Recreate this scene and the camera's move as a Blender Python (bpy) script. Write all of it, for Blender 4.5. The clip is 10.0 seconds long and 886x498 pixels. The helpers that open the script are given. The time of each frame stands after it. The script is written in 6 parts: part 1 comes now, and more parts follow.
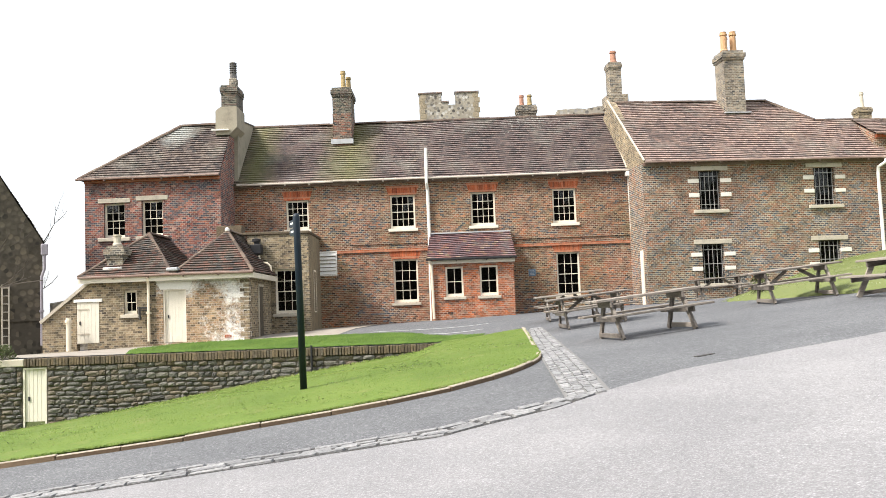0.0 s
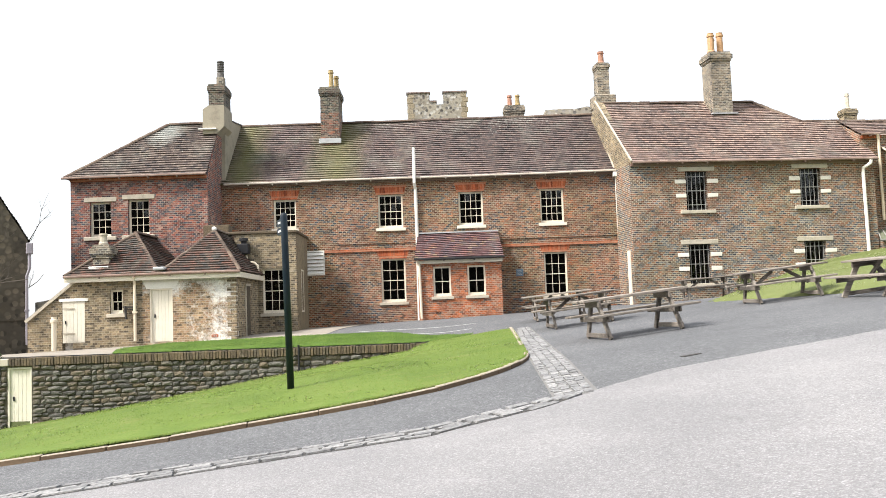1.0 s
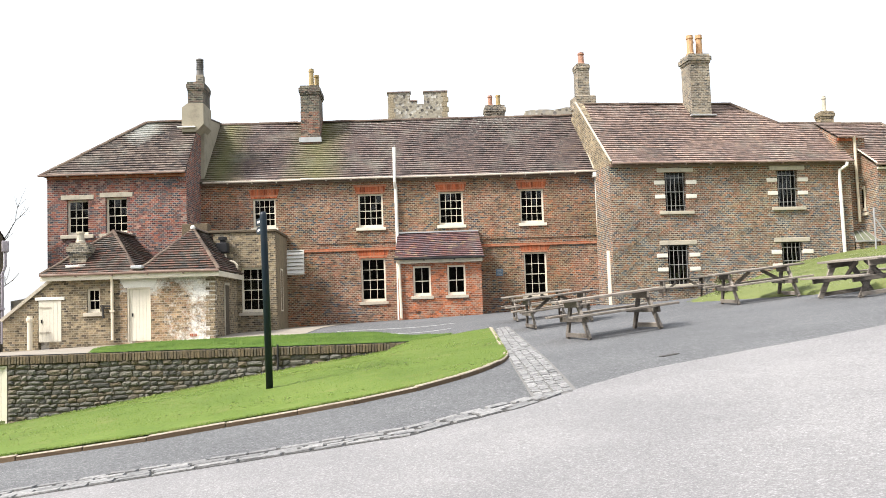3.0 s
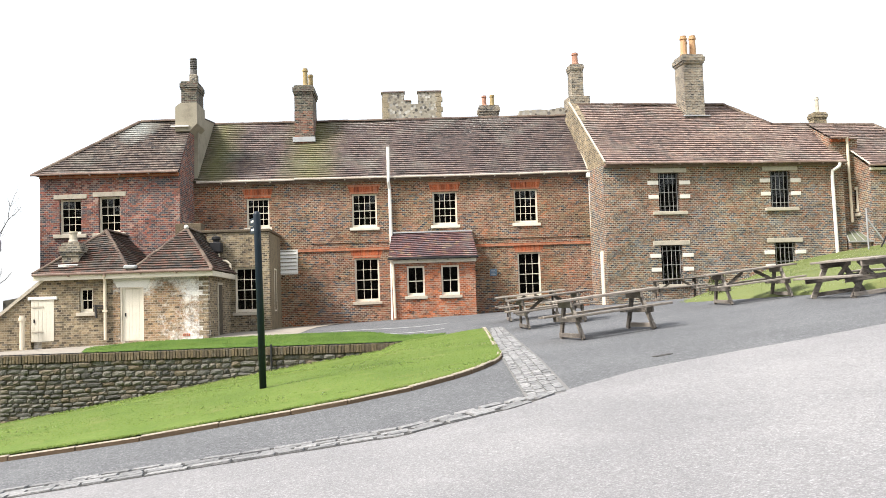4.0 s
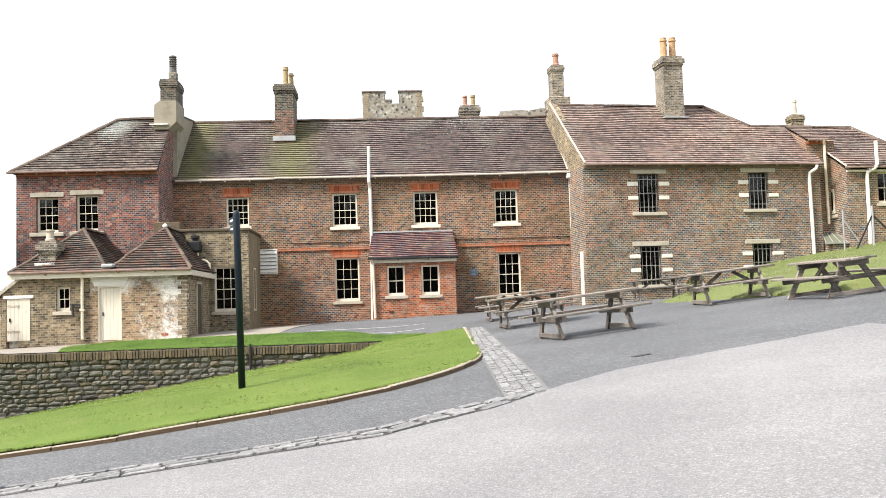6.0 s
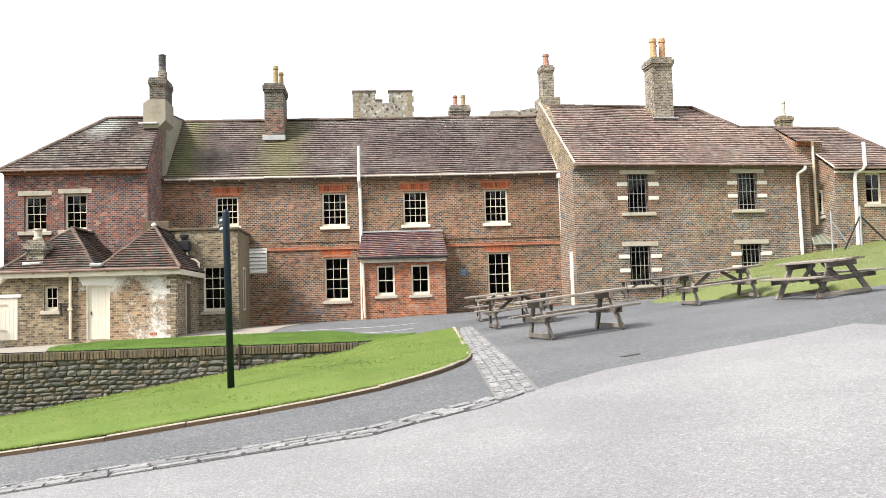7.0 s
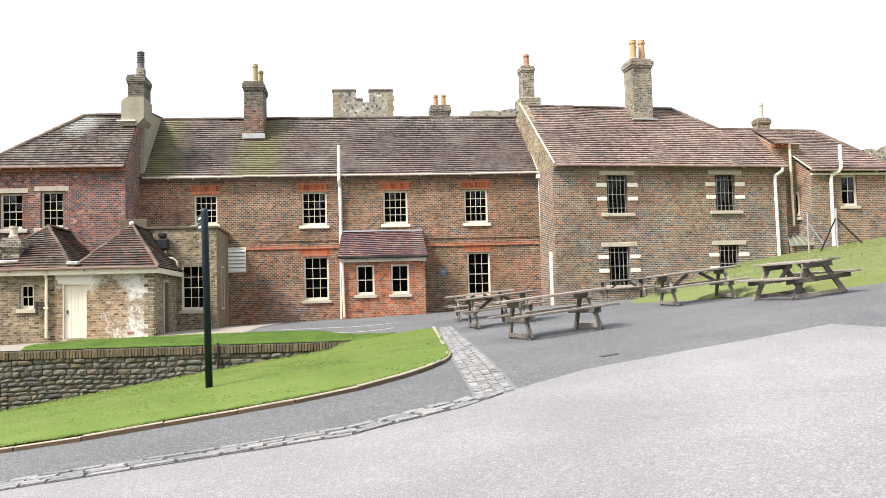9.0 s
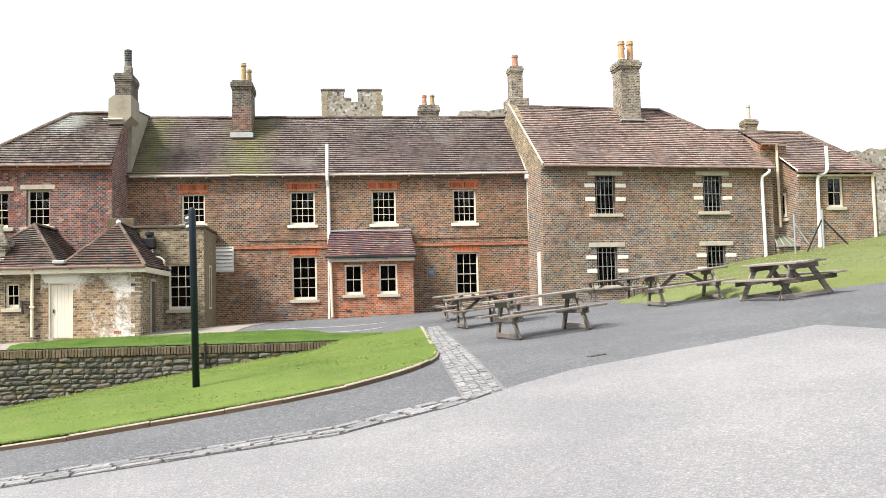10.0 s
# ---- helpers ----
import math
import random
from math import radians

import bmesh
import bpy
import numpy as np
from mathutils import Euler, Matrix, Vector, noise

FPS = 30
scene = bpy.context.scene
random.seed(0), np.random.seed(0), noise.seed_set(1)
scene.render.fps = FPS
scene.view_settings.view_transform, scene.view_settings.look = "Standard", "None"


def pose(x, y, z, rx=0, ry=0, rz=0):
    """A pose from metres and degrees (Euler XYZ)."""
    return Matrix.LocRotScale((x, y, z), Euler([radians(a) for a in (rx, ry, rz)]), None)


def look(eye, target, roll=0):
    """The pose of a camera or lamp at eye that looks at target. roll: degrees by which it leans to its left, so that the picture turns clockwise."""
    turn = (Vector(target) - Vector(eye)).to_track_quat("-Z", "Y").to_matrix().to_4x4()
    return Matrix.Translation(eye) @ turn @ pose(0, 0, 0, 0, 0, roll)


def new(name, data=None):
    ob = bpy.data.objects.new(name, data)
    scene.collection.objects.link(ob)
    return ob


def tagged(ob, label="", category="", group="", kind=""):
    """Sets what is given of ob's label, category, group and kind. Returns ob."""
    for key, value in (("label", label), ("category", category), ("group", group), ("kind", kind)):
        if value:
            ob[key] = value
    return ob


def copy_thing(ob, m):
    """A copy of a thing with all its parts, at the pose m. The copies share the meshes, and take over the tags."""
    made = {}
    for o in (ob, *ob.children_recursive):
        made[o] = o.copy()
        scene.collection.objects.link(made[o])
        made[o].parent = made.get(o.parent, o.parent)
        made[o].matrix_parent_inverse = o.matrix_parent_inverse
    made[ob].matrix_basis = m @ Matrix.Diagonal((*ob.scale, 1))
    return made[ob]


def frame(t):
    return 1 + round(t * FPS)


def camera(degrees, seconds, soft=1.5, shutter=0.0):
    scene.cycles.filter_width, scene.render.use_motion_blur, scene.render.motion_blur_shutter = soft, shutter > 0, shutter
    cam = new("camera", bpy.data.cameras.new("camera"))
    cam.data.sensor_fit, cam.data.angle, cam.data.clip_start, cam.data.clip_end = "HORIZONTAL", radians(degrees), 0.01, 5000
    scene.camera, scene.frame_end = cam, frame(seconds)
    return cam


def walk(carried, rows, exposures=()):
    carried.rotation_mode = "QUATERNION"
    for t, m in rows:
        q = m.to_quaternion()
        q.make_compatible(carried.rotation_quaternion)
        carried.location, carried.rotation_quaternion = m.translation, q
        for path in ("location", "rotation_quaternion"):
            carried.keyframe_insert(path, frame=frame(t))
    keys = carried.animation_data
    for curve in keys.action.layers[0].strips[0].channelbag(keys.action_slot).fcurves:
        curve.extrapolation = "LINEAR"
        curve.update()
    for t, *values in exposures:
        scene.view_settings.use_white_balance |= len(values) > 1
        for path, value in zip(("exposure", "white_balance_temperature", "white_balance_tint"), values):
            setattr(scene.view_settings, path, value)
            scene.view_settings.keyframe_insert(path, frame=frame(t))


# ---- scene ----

# ---- camera: stands on the road and pans to the right ----
EYE = 1.6
cam = camera(52.35, 10.0, soft=0.9)
ROWS = [
    (0.0, 3.95, 2.15, 0.4), (0.5, 3.925, 2.14, 0.066), (1.0, 3.905, 2.09, -0.385), (1.5, 3.888, 2.04, -0.778),
    (2.0, 3.865, 1.96, -1.275), (2.5, 3.852, 1.95, -1.508), (4.0, 3.829, 1.90, -2.063), (4.5, 3.821, 1.865, -2.334),
    (5.0, 3.808, 1.833, -2.651), (5.5, 3.797, 1.80, -2.986), (7.0, 3.751, 1.685, -3.976), (7.5, 3.738, 1.64, -4.283),
    (8.0, 3.729, 1.59, -4.614), (8.5, 3.72, 1.56, -4.896), (9.0, 3.697, 1.53, -5.269), (9.5, 3.69, 1.475, -5.67),
    (10.0, 3.671, 1.41, -6.023),
]
walk(cam, [(t, pose(0, 0, EYE, 90 + pitch, roll, yaw)) for t, pitch, roll, yaw in ROWS])

# ---- light: bright hazy sky and a veiled sun from the left, behind the camera ----
scene.view_settings.exposure = 0.95
SUN_DIR = Vector((-0.62, -0.34, 0.80)).normalized()
world = bpy.data.worlds.new("hazy_sky")
scene.world = world
world.use_nodes = True
wn = world.node_tree
wn.nodes.clear()
w_out = wn.nodes.new("ShaderNodeOutputWorld")
w_bg = wn.nodes.new("ShaderNodeBackground")
w_sky = wn.nodes.new("ShaderNodeTexSky")
w_sky.sky_type = "NISHITA"
w_sky.sun_disc = False
w_sky.sun_elevation = math.asin(SUN_DIR.z)
w_sky.sun_rotation = math.atan2(SUN_DIR.x, SUN_DIR.y)
w_sky.dust_density = 6.0
w_mul = wn.nodes.new("ShaderNodeVectorMath")
w_mul.operation = "SCALE"
w_mul.inputs["Scale"].default_value = 0.06
w_haze = wn.nodes.new("ShaderNodeVectorMath")
w_haze.operation = "ADD"
w_haze.inputs[1].default_value = (0.50, 0.515, 0.53)
wn.links.new(w_sky.outputs[0], w_mul.inputs[0])
wn.links.new(w_mul.outputs[0], w_haze.inputs[0])
wn.links.new(w_haze.outputs[0], w_bg.inputs["Color"])
w_bg.inputs["Strength"].default_value = 1.0
wn.links.new(w_bg.outputs[0], w_out.inputs["Surface"])
sun = new("sun", bpy.data.lights.new("sun", "SUN"))
sun.data.energy = 3.2
sun.data.angle = radians(13.0)
sun.data.color = (1.0, 0.97, 0.93)
sun.matrix_world = look(SUN_DIR * 60, (0, 0, 0))


# ---- materials ----
class Net:
    """A small builder for node materials."""

    def __init__(self, name, rough=0.85, metal=0.0):
        self.mat = bpy.data.materials.new(name)
        self.mat.use_nodes = True
        self.nt = self.mat.node_tree
        self.bsdf = next(n for n in self.nt.nodes if n.type == "BSDF_PRINCIPLED")
        self.bsdf.inputs["Roughness"].default_value = rough
        self.bsdf.inputs["Metallic"].default_value = metal
        self.bsdf.inputs["Specular IOR Level"].default_value = 0.3
        geo = self.nt.nodes.new("ShaderNodeNewGeometry")
        self.pos, self.nor = geo.outputs["Position"], geo.outputs["Normal"]

    def put(self, socket, value):
        if hasattr(value, "is_output"):
            self.nt.links.new(value, socket)
        else:
            socket.default_value = value

    def m(self, op, a, b=0.0, c=0.0):
        n = self.nt.nodes.new("ShaderNodeMath")
        n.operation = op
        for s, v in zip(n.inputs, (a, b, c)):
            self.put(s, v)
        return n.outputs[0]

    def xyz(self, v):
        n = self.nt.nodes.new("ShaderNodeSeparateXYZ")
        self.put(n.inputs[0], v)
        return n.outputs[0], n.outputs[1], n.outputs[2]

    def vec(self, x, y, z=0.0):
        n = self.nt.nodes.new("ShaderNodeCombineXYZ")
        for s, v in zip(n.inputs, (x, y, z)):
            self.put(s, v)
        return n.outputs[0]

    def noise(self, scale, detail=3.0, rough=0.55, at=None, stretch=None):
        v = at if at is not None else self.pos
        if stretch:
            k = self.nt.nodes.new("ShaderNodeVectorMath")
            k.operation = "MULTIPLY"
            self.put(k.inputs[0], v)
            k.inputs[1].default_value = stretch
            v = k.outputs[0]
        n = self.nt.nodes.new("ShaderNodeTexNoise")
        self.put(n.inputs["Vector"], v)
        n.inputs["Scale"].default_value = scale
        n.inputs["Detail"].default_value = detail
        n.inputs["Roughness"].default_value = rough
        return n.outputs["Fac"]

    def white(self, x, y):
        n = self.nt.nodes.new("ShaderNodeTexWhiteNoise")
        n.noise_dimensions = "2D"
        self.put(n.inputs["Vector"], self.vec(x, y))
        return n.outputs["Value"]

    def island(self):
        n = self.nt.nodes.new("ShaderNodeNewGeometry")
        return n.outputs["Random Per Island"]

    def each(self):
        n = self.nt.nodes.new("ShaderNodeObjectInfo")
        return n.outputs["Random"]

    def ramp(self, fac, stops):
        n = self.nt.nodes.new("ShaderNodeValToRGB")
        self.put(n.inputs[0], fac)
        el = n.color_ramp.elements
        while len(el) < len(stops):
            el.new(0.5)
        for e, (p, c) in zip(el, stops):
            e.position = p
            e.color = (*c, 1.0)
        return n.outputs[0]

    def fit(self, v, a, b, c=0.0, d=1.0):
        n = self.nt.nodes.new("ShaderNodeMapRange")
        self.put(n.inputs[0], v)
        for s, k in zip(n.inputs[1:5], (a, b, c, d)):
            s.default_value = k
        return n.outputs[0]

    def mix(self, fac, a, b, kind="MIX"):
        n = self.nt.nodes.new("ShaderNodeMix")
        n.data_type = "RGBA"
        n.blend_type = kind
        self.put(n.inputs[0], fac)
        for s, v in ((n.inputs[6], a), (n.inputs[7], b)):
            self.put(s, v if hasattr(v, "is_output") else (*v, 1.0))
        return n.outputs[2]

    def color(self, c):
        self.put(self.bsdf.inputs["Base Color"], c if hasattr(c, "is_output") else (*c, 1.0))
        return self

    def bump(self, h, strength=0.5, dist=0.01):
        n = self.nt.nodes.new("ShaderNodeBump")
        n.inputs["Strength"].default_value = strength
        n.inputs["Distance"].default_value = dist
        self.put(n.inputs["Height"], h)
        self.nt.links.new(n.outputs[0], self.bsdf.inputs["Normal"])
        return self

    def wall_uv(self):
        x, y, z = self.xyz(self.pos)
        nx, ny, nz = self.xyz(self.nor)
        side = self.m("GREATER_THAN", self.m("ABSOLUTE", nx), 0.6)
        u = self.m("ADD", x, self.m("MULTIPLY", side, self.m("SUBTRACT", y, x)))
        return u, z


def spread(colors):
    n = len(colors)
    return [((i + 0.5) / n, c) for i, c in enumerate(colors)]


def brick_mat(name, colors, mortar, wash=None, wash_range=(0.5, 0.65), drift=0.7, bw=0.165, bh=0.077, streak=0.5, bloom=(0.34, 0.31, 0.27), wash_at=None, tint=None):
    n = Net(name, 0.9)
    u, z = n.wall_uv()
    zr = n.m("DIVIDE", z, bh)
    row = n.m("FLOOR", zr)
    uu = n.m("ADD", n.m("DIVIDE", u, bw), n.m("MULTIPLY", n.m("FLOORED_MODULO", row, 2.0), 0.5))
    col = n.m("FLOOR", uu)
    rnd = n.white(n.m("ADD", row, 0.37), n.m("ADD", col, 0.71))
    big = n.noise(0.45, 3.0, 0.6)
    v = n.m("ADD", n.m("MULTIPLY", rnd, 0.85), n.m("MULTIPLY", n.m("SUBTRACT", big, 0.43), drift))
    c = n.ramp(v, spread(colors))
    burnt = n.white(n.m("ADD", col, 0.13), n.m("ADD", row, 0.91))
    c = n.mix(1.0, c, n.ramp(burnt, [(0.0, (0.45, 0.45, 0.48)), (0.25, (0.85, 0.85, 0.86)), (0.8, (1.06, 1.05, 1.04)), (1.0, (1.35, 1.32, 1.3))]), "MULTIPLY")
    fine = n.noise(14.0, 3.0)
    c = n.mix(1.0, c, n.ramp(fine, [(0.25, (0.62, 0.62, 0.62)), (0.75, (1.25, 1.22, 1.2))]), "MULTIPLY")
    joint = n.m("MAXIMUM", n.m("LESS_THAN", n.m("FRACT", uu), 0.08), n.m("LESS_THAN", n.m("FRACT", zr), 0.22))
    c = n.mix(n.m("MULTIPLY", joint, n.fit(n.noise(1.1, 3.0), 0.3, 0.68, 0.6, 1.0)), c, mortar)
    if wash:
        patch = n.m("ADD", n.m("MULTIPLY", n.noise(0.75, 6.0, 0.72), 0.72), n.m("MULTIPLY", n.noise(11.0, 4.0, 0.7), 0.28))
        patch = n.m("SUBTRACT", patch, n.m("MULTIPLY", joint, 0.03))
        if wash_at:
            x, y, zz = n.xyz(n.pos)
            more = n.m("MAXIMUM", n.fit(zz, wash_at[1] - 0.7, wash_at[1], 0.0, 0.12), n.fit(x, wash_at[0] - 1.0, wash_at[0], 0.0, 0.10))
            patch = n.m("ADD", patch, n.m("SUBTRACT", more, 0.07))
        c = n.mix(n.fit(patch, wash_range[0], wash_range[1]), c, wash)
    grime = n.noise(0.9, 6.0, 0.7, stretch=(1.0, 1.0, 0.4))
    c = n.mix(streak, c, n.ramp(grime, [(0.3, (0.42, 0.41, 0.40)), (0.62, (1.2, 1.18, 1.14))]), "MULTIPLY")
    if tint:
        c = n.mix(n.fit(n.noise(0.38, 5.0, 0.65), 0.42, 0.6), c, n.mix(1.0, c, tint, "MULTIPLY"))
    spots = n.noise(4.5, 6.0, 0.75)
    c = n.mix(0.7, c, n.ramp(spots, [(0.3, (0.45, 0.45, 0.46)), (0.5, (1.0, 1.0, 1.0)), (0.72, (1.3, 1.25, 1.15))]), "MULTIPLY")
    c = n.mix(n.fit(n.noise(2.2, 6.0, 0.75), 0.60, 0.74, 0.0, 0.5), c, bloom)
    n.color(c)
    n.bump(n.m("ADD", n.m("MULTIPLY", joint, -1.0), n.m("MULTIPLY", fine, 0.6)), 0.7, 0.008)
    return n.mat


def tile_mat(name, colors, dz=0.11, tw=0.17, moss=None, lichen=0.5, pale=None, ridge=None):
    n = Net(name, 0.85)
    u, z = n.wall_uv()
    zr = n.m("DIVIDE", z, dz)
    row = n.m("FLOOR", zr)
    uu = n.m("ADD", n.m("DIVIDE", u, tw), n.m("MULTIPLY", n.m("FLOORED_MODULO", row, 2.0), 0.5))
    rnd = n.white(n.m("ADD", row, 0.2), n.m("ADD", n.m("FLOOR", uu), 0.6))
    big = n.noise(0.35, 4.0, 0.6)
    v = n.m("ADD", n.m("MULTIPLY", rnd, 0.75), n.m("MULTIPLY", n.m("SUBTRACT", big, 0.42), 1.0))
    c = n.ramp(v, spread(colors))
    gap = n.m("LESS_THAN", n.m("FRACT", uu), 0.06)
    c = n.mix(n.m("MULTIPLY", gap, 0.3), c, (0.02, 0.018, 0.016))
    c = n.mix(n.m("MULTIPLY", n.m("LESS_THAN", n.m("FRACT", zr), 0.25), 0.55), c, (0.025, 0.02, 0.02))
    blot = n.noise(1.3, 6.0, 0.72)
    c = n.mix(0.6, c, n.ramp(blot, [(0.3, (0.6, 0.6, 0.62)), (0.7, (1.35, 1.3, 1.22))]), "MULTIPLY")
    speck = n.noise(9.0, 5.0, 0.75)
    if ridge:
        near_top = n.fit(n.xyz(n.pos)[2], ridge - 1.1, ridge, 0.0, 0.13)
        speck = n.m("ADD", speck, n.m("MULTIPLY", near_top, n.fit(n.noise(0.5, 3.0), 0.35, 0.6)))
    c = n.mix(n.fit(speck, 0.60, 0.70, 0.0, lichen), c, (0.36, 0.36, 0.32))
    c = n.mix(n.fit(n.noise(0.55, 6.0, 0.7), 0.52, 0.70, 0.0, 0.5), c, (0.27, 0.26, 0.22))
    if pale:
        x, y, zz = n.xyz(n.pos)
        gap2 = n.m("ADD", n.m("POWER", n.m("SUBTRACT", x, pale[0]), 2.0), n.m("POWER", n.m("SUBTRACT", zz, pale[1]), 2.0))
        c = n.mix(n.fit(n.m("ADD", gap2, n.m("MULTIPLY", n.noise(2.6, 6.0, 0.75), 2.2)), 1.1, 1.9, 0.6, 0.0), c, (0.42, 0.44, 0.41))
    if moss:
        x, y, zz = n.xyz(n.pos)
        near = 0.0
        for mx, mw in moss:
            near = n.m("MAXIMUM", near, n.m("SUBTRACT", 1.0, n.m("MULTIPLY", n.m("ABSOLUTE", n.m("SUBTRACT", x, mx)), 1.0 / mw)))
        wet = n.noise(0.8, 6.0, 0.7, stretch=(1.0, 1.0, 0.4))
        c = n.mix(n.fit(n.m("ADD", near, wet), 0.7, 1.6, 0.0, 0.7), c, (0.175, 0.175, 0.065))
    n.color(c)
    n.bump(n.noise(30.0, 3.0), 0.4, 0.01)
    return n.mat


def stone_mat(name, colors, scale=1.0, per_piece=False, lichen=(0.4, 0.38, 0.32), lift=0.35):
    n = Net(name, 0.92)
    big = n.noise(1.6 * scale, 4.0, 0.6)
    fac = n.m("ADD", n.m("MULTIPLY", n.each() if per_piece else n.island(), 0.6), n.m("MULTIPLY", big, 0.45))
    c = n.ramp(fac, spread(colors))
    fine = n.noise(22.0 * scale, 5.0, 0.7)
    c = n.mix(1.0, c, n.ramp(fine, [(0.28, (0.5, 0.5, 0.5)), (0.72, (1.35, 1.33, 1.3))]), "MULTIPLY")
    c = n.mix(n.fit(n.noise(5.0 * scale, 5.0, 0.7), 0.58, 0.72, 0.0, lift), c, lichen)
    n.color(c)
    n.bump(fine, 0.7, 0.02)
    return n.mat


def kerb_mat():
    """Brown kerb stones with shading in the colour: pale on top, face darkened as its shadow."""
    n = Net("kerb_stone", 0.92)
    fine = n.noise(22.0, 5.0, 0.7)
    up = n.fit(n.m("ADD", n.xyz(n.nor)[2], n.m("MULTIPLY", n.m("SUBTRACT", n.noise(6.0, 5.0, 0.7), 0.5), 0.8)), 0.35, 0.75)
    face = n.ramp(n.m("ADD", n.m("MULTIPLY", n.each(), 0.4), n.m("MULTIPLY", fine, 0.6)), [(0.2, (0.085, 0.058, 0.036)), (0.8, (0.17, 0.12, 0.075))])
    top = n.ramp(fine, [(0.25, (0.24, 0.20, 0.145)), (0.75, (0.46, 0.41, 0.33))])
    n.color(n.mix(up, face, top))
    n.bump(fine, 0.7, 0.02)
    return n.mat


def rubble_mat(name, colors, mortar, cell=0.16):
    """Small flints and rubble in mortar, far off."""
    n = Net(name, 0.95)
    vo = n.nt.nodes.new("ShaderNodeTexVoronoi")
    vo.inputs["Scale"].default_value = 1.0 / cell
    n.put(vo.inputs["Vector"], n.pos)
    vo.feature = "F1"
    r = n.xyz(vo.outputs["Color"])[0]
    c = n.ramp(n.m("ADD", n.m("MULTIPLY", r, 0.8), n.m("MULTIPLY", n.noise(0.6), 0.2)), spread(colors))
    c = n.mix(n.fit(vo.outputs["Distance"], 0.42, 0.62), c, mortar)
    c = n.mix(0.5, c, n.ramp(n.noise(0.7, 5.0, 0.65), [(0.3, (0.45, 0.44, 0.42)), (0.65, (1.2, 1.2, 1.15))]), "MULTIPLY")
    n.color(c)
    n.bump(vo.outputs["Distance"], 0.6, 0.03)
    return n.mat


def plain_mat(name, color, rough=0.6, metal=0.0, dirt=0.35, dirt_color=(0.12, 0.10, 0.08), scale=3.0, bump=0.15):
    n = Net(name, rough, metal)
    grime = n.noise(scale, 5.0, 0.7)
    fine = n.noise(scale * 14, 3.0)
    c = n.mix(n.fit(grime, 0.5, 0.78, 0.0, dirt), color, dirt_color)
    c = n.mix(0.25, c, n.ramp(fine, [(0.3, (0.7, 0.7, 0.7)), (0.7, (1.2, 1.2, 1.2))]), "MULTIPLY")
    n.color(c)
    n.bump(fine, bump, 0.004)
    return n.mat


def asphalt_mat(name, base, chip, scale=1.0, chips=0.45, chip_scale=60.0):
    n = Net(name, 0.93)
    big = n.noise(0.35, 5.0, 0.6)
    mid = n.noise(3.0, 5.0, 0.7)
    grit = n.noise(70.0 * scale, 2.0, 0.6)
    grit2 = n.noise(24.0 * scale, 3.0, 0.7)
    vo = n.nt.nodes.new("ShaderNodeTexVoronoi")
    vo.inputs["Scale"].default_value = chip_scale
    n.put(vo.inputs["Vector"], n.pos)
    pick = n.xyz(vo.outputs["Color"])[0]
    c = n.mix(n.fit(grit, 0.5, 0.72), base, chip)
    c = n.mix(chips, c, n.ramp(pick, [(0.05, (0.62, 0.62, 0.63)), (0.4, (1.0, 1.0, 1.0)), (0.82, (1.1, 1.1, 1.1)), (0.95, (1.75, 1.73, 1.7))]), "MULTIPLY")
    c = n.mix(0.7, c, n.ramp(grit2, [(0.25, (0.8, 0.8, 0.8)), (0.75, (1.2, 1.2, 1.2))]), "MULTIPLY")
    c = n.mix(0.8, c, n.ramp(big, [(0.3, (0.76, 0.76, 0.77)), (0.7, (1.18, 1.17, 1.16))]), "MULTIPLY")
    c = n.mix(n.fit(mid, 0.60, 0.74, 0.0, 0.3), c, chip)
    n.color(c)
    n.bump(n.m("ADD", grit, grit2), 0.6, 0.008)
    return n.mat


def wood_mat(name, light, dark, grey=0.5):
    n = Net(name, 0.85)
    x, y, z = n.xyz(n.pos)
    grain = n.noise(9.0, 5.0, 0.7, stretch=(0.5, 4.0, 4.0))
    fac = n.m("ADD", n.m("MULTIPLY", grain, 0.8), n.m("MULTIPLY", n.each(), 0.25))
    c = n.ramp(fac, [(0.3, dark), (0.75, light)])
    c = n.mix(n.fit(n.noise(3.0, 4.0), 0.55, 0.75, 0.0, grey), c, (0.30, 0.29, 0.27))
    n.color(c)
    n.bump(grain, 0.4, 0.006)
    return n.mat


def grass_mat(name, colors, straw=(0.22, 0.19, 0.08), amount=0.4):
    n = Net(name, 0.8)
    big = n.noise(0.5, 4.0, 0.6)
    fine = n.noise(16.0, 4.0, 0.7)
    c = n.ramp(n.m("ADD", n.m("MULTIPLY", big, 0.5), n.m("MULTIPLY", fine, 0.5)), [(0.3, colors[0]), (0.5, colors[1]), (0.7, colors[2])])
    c = n.mix(n.fit(n.noise(1.7, 4.0, 0.65), 0.56, 0.74, 0.0, amount), c, straw)
    n.color(c)
    n.bump(fine, 0.5, 0.02)
    return n.mat


def blade_mat(name, colors):
    n = Net(name, 0.7)
    tone = n.m("MULTIPLY", n.m("SUBTRACT", n.noise(0.9, 5.0, 0.65), 0.36), 1.5)
    c = n.ramp(n.m("ADD", n.m("MULTIPLY", n.island(), 0.6), tone), spread(colors))
    n.color(c)
    n.bsdf.inputs["Transmission Weight"].default_value = 0.0
    return n.mat


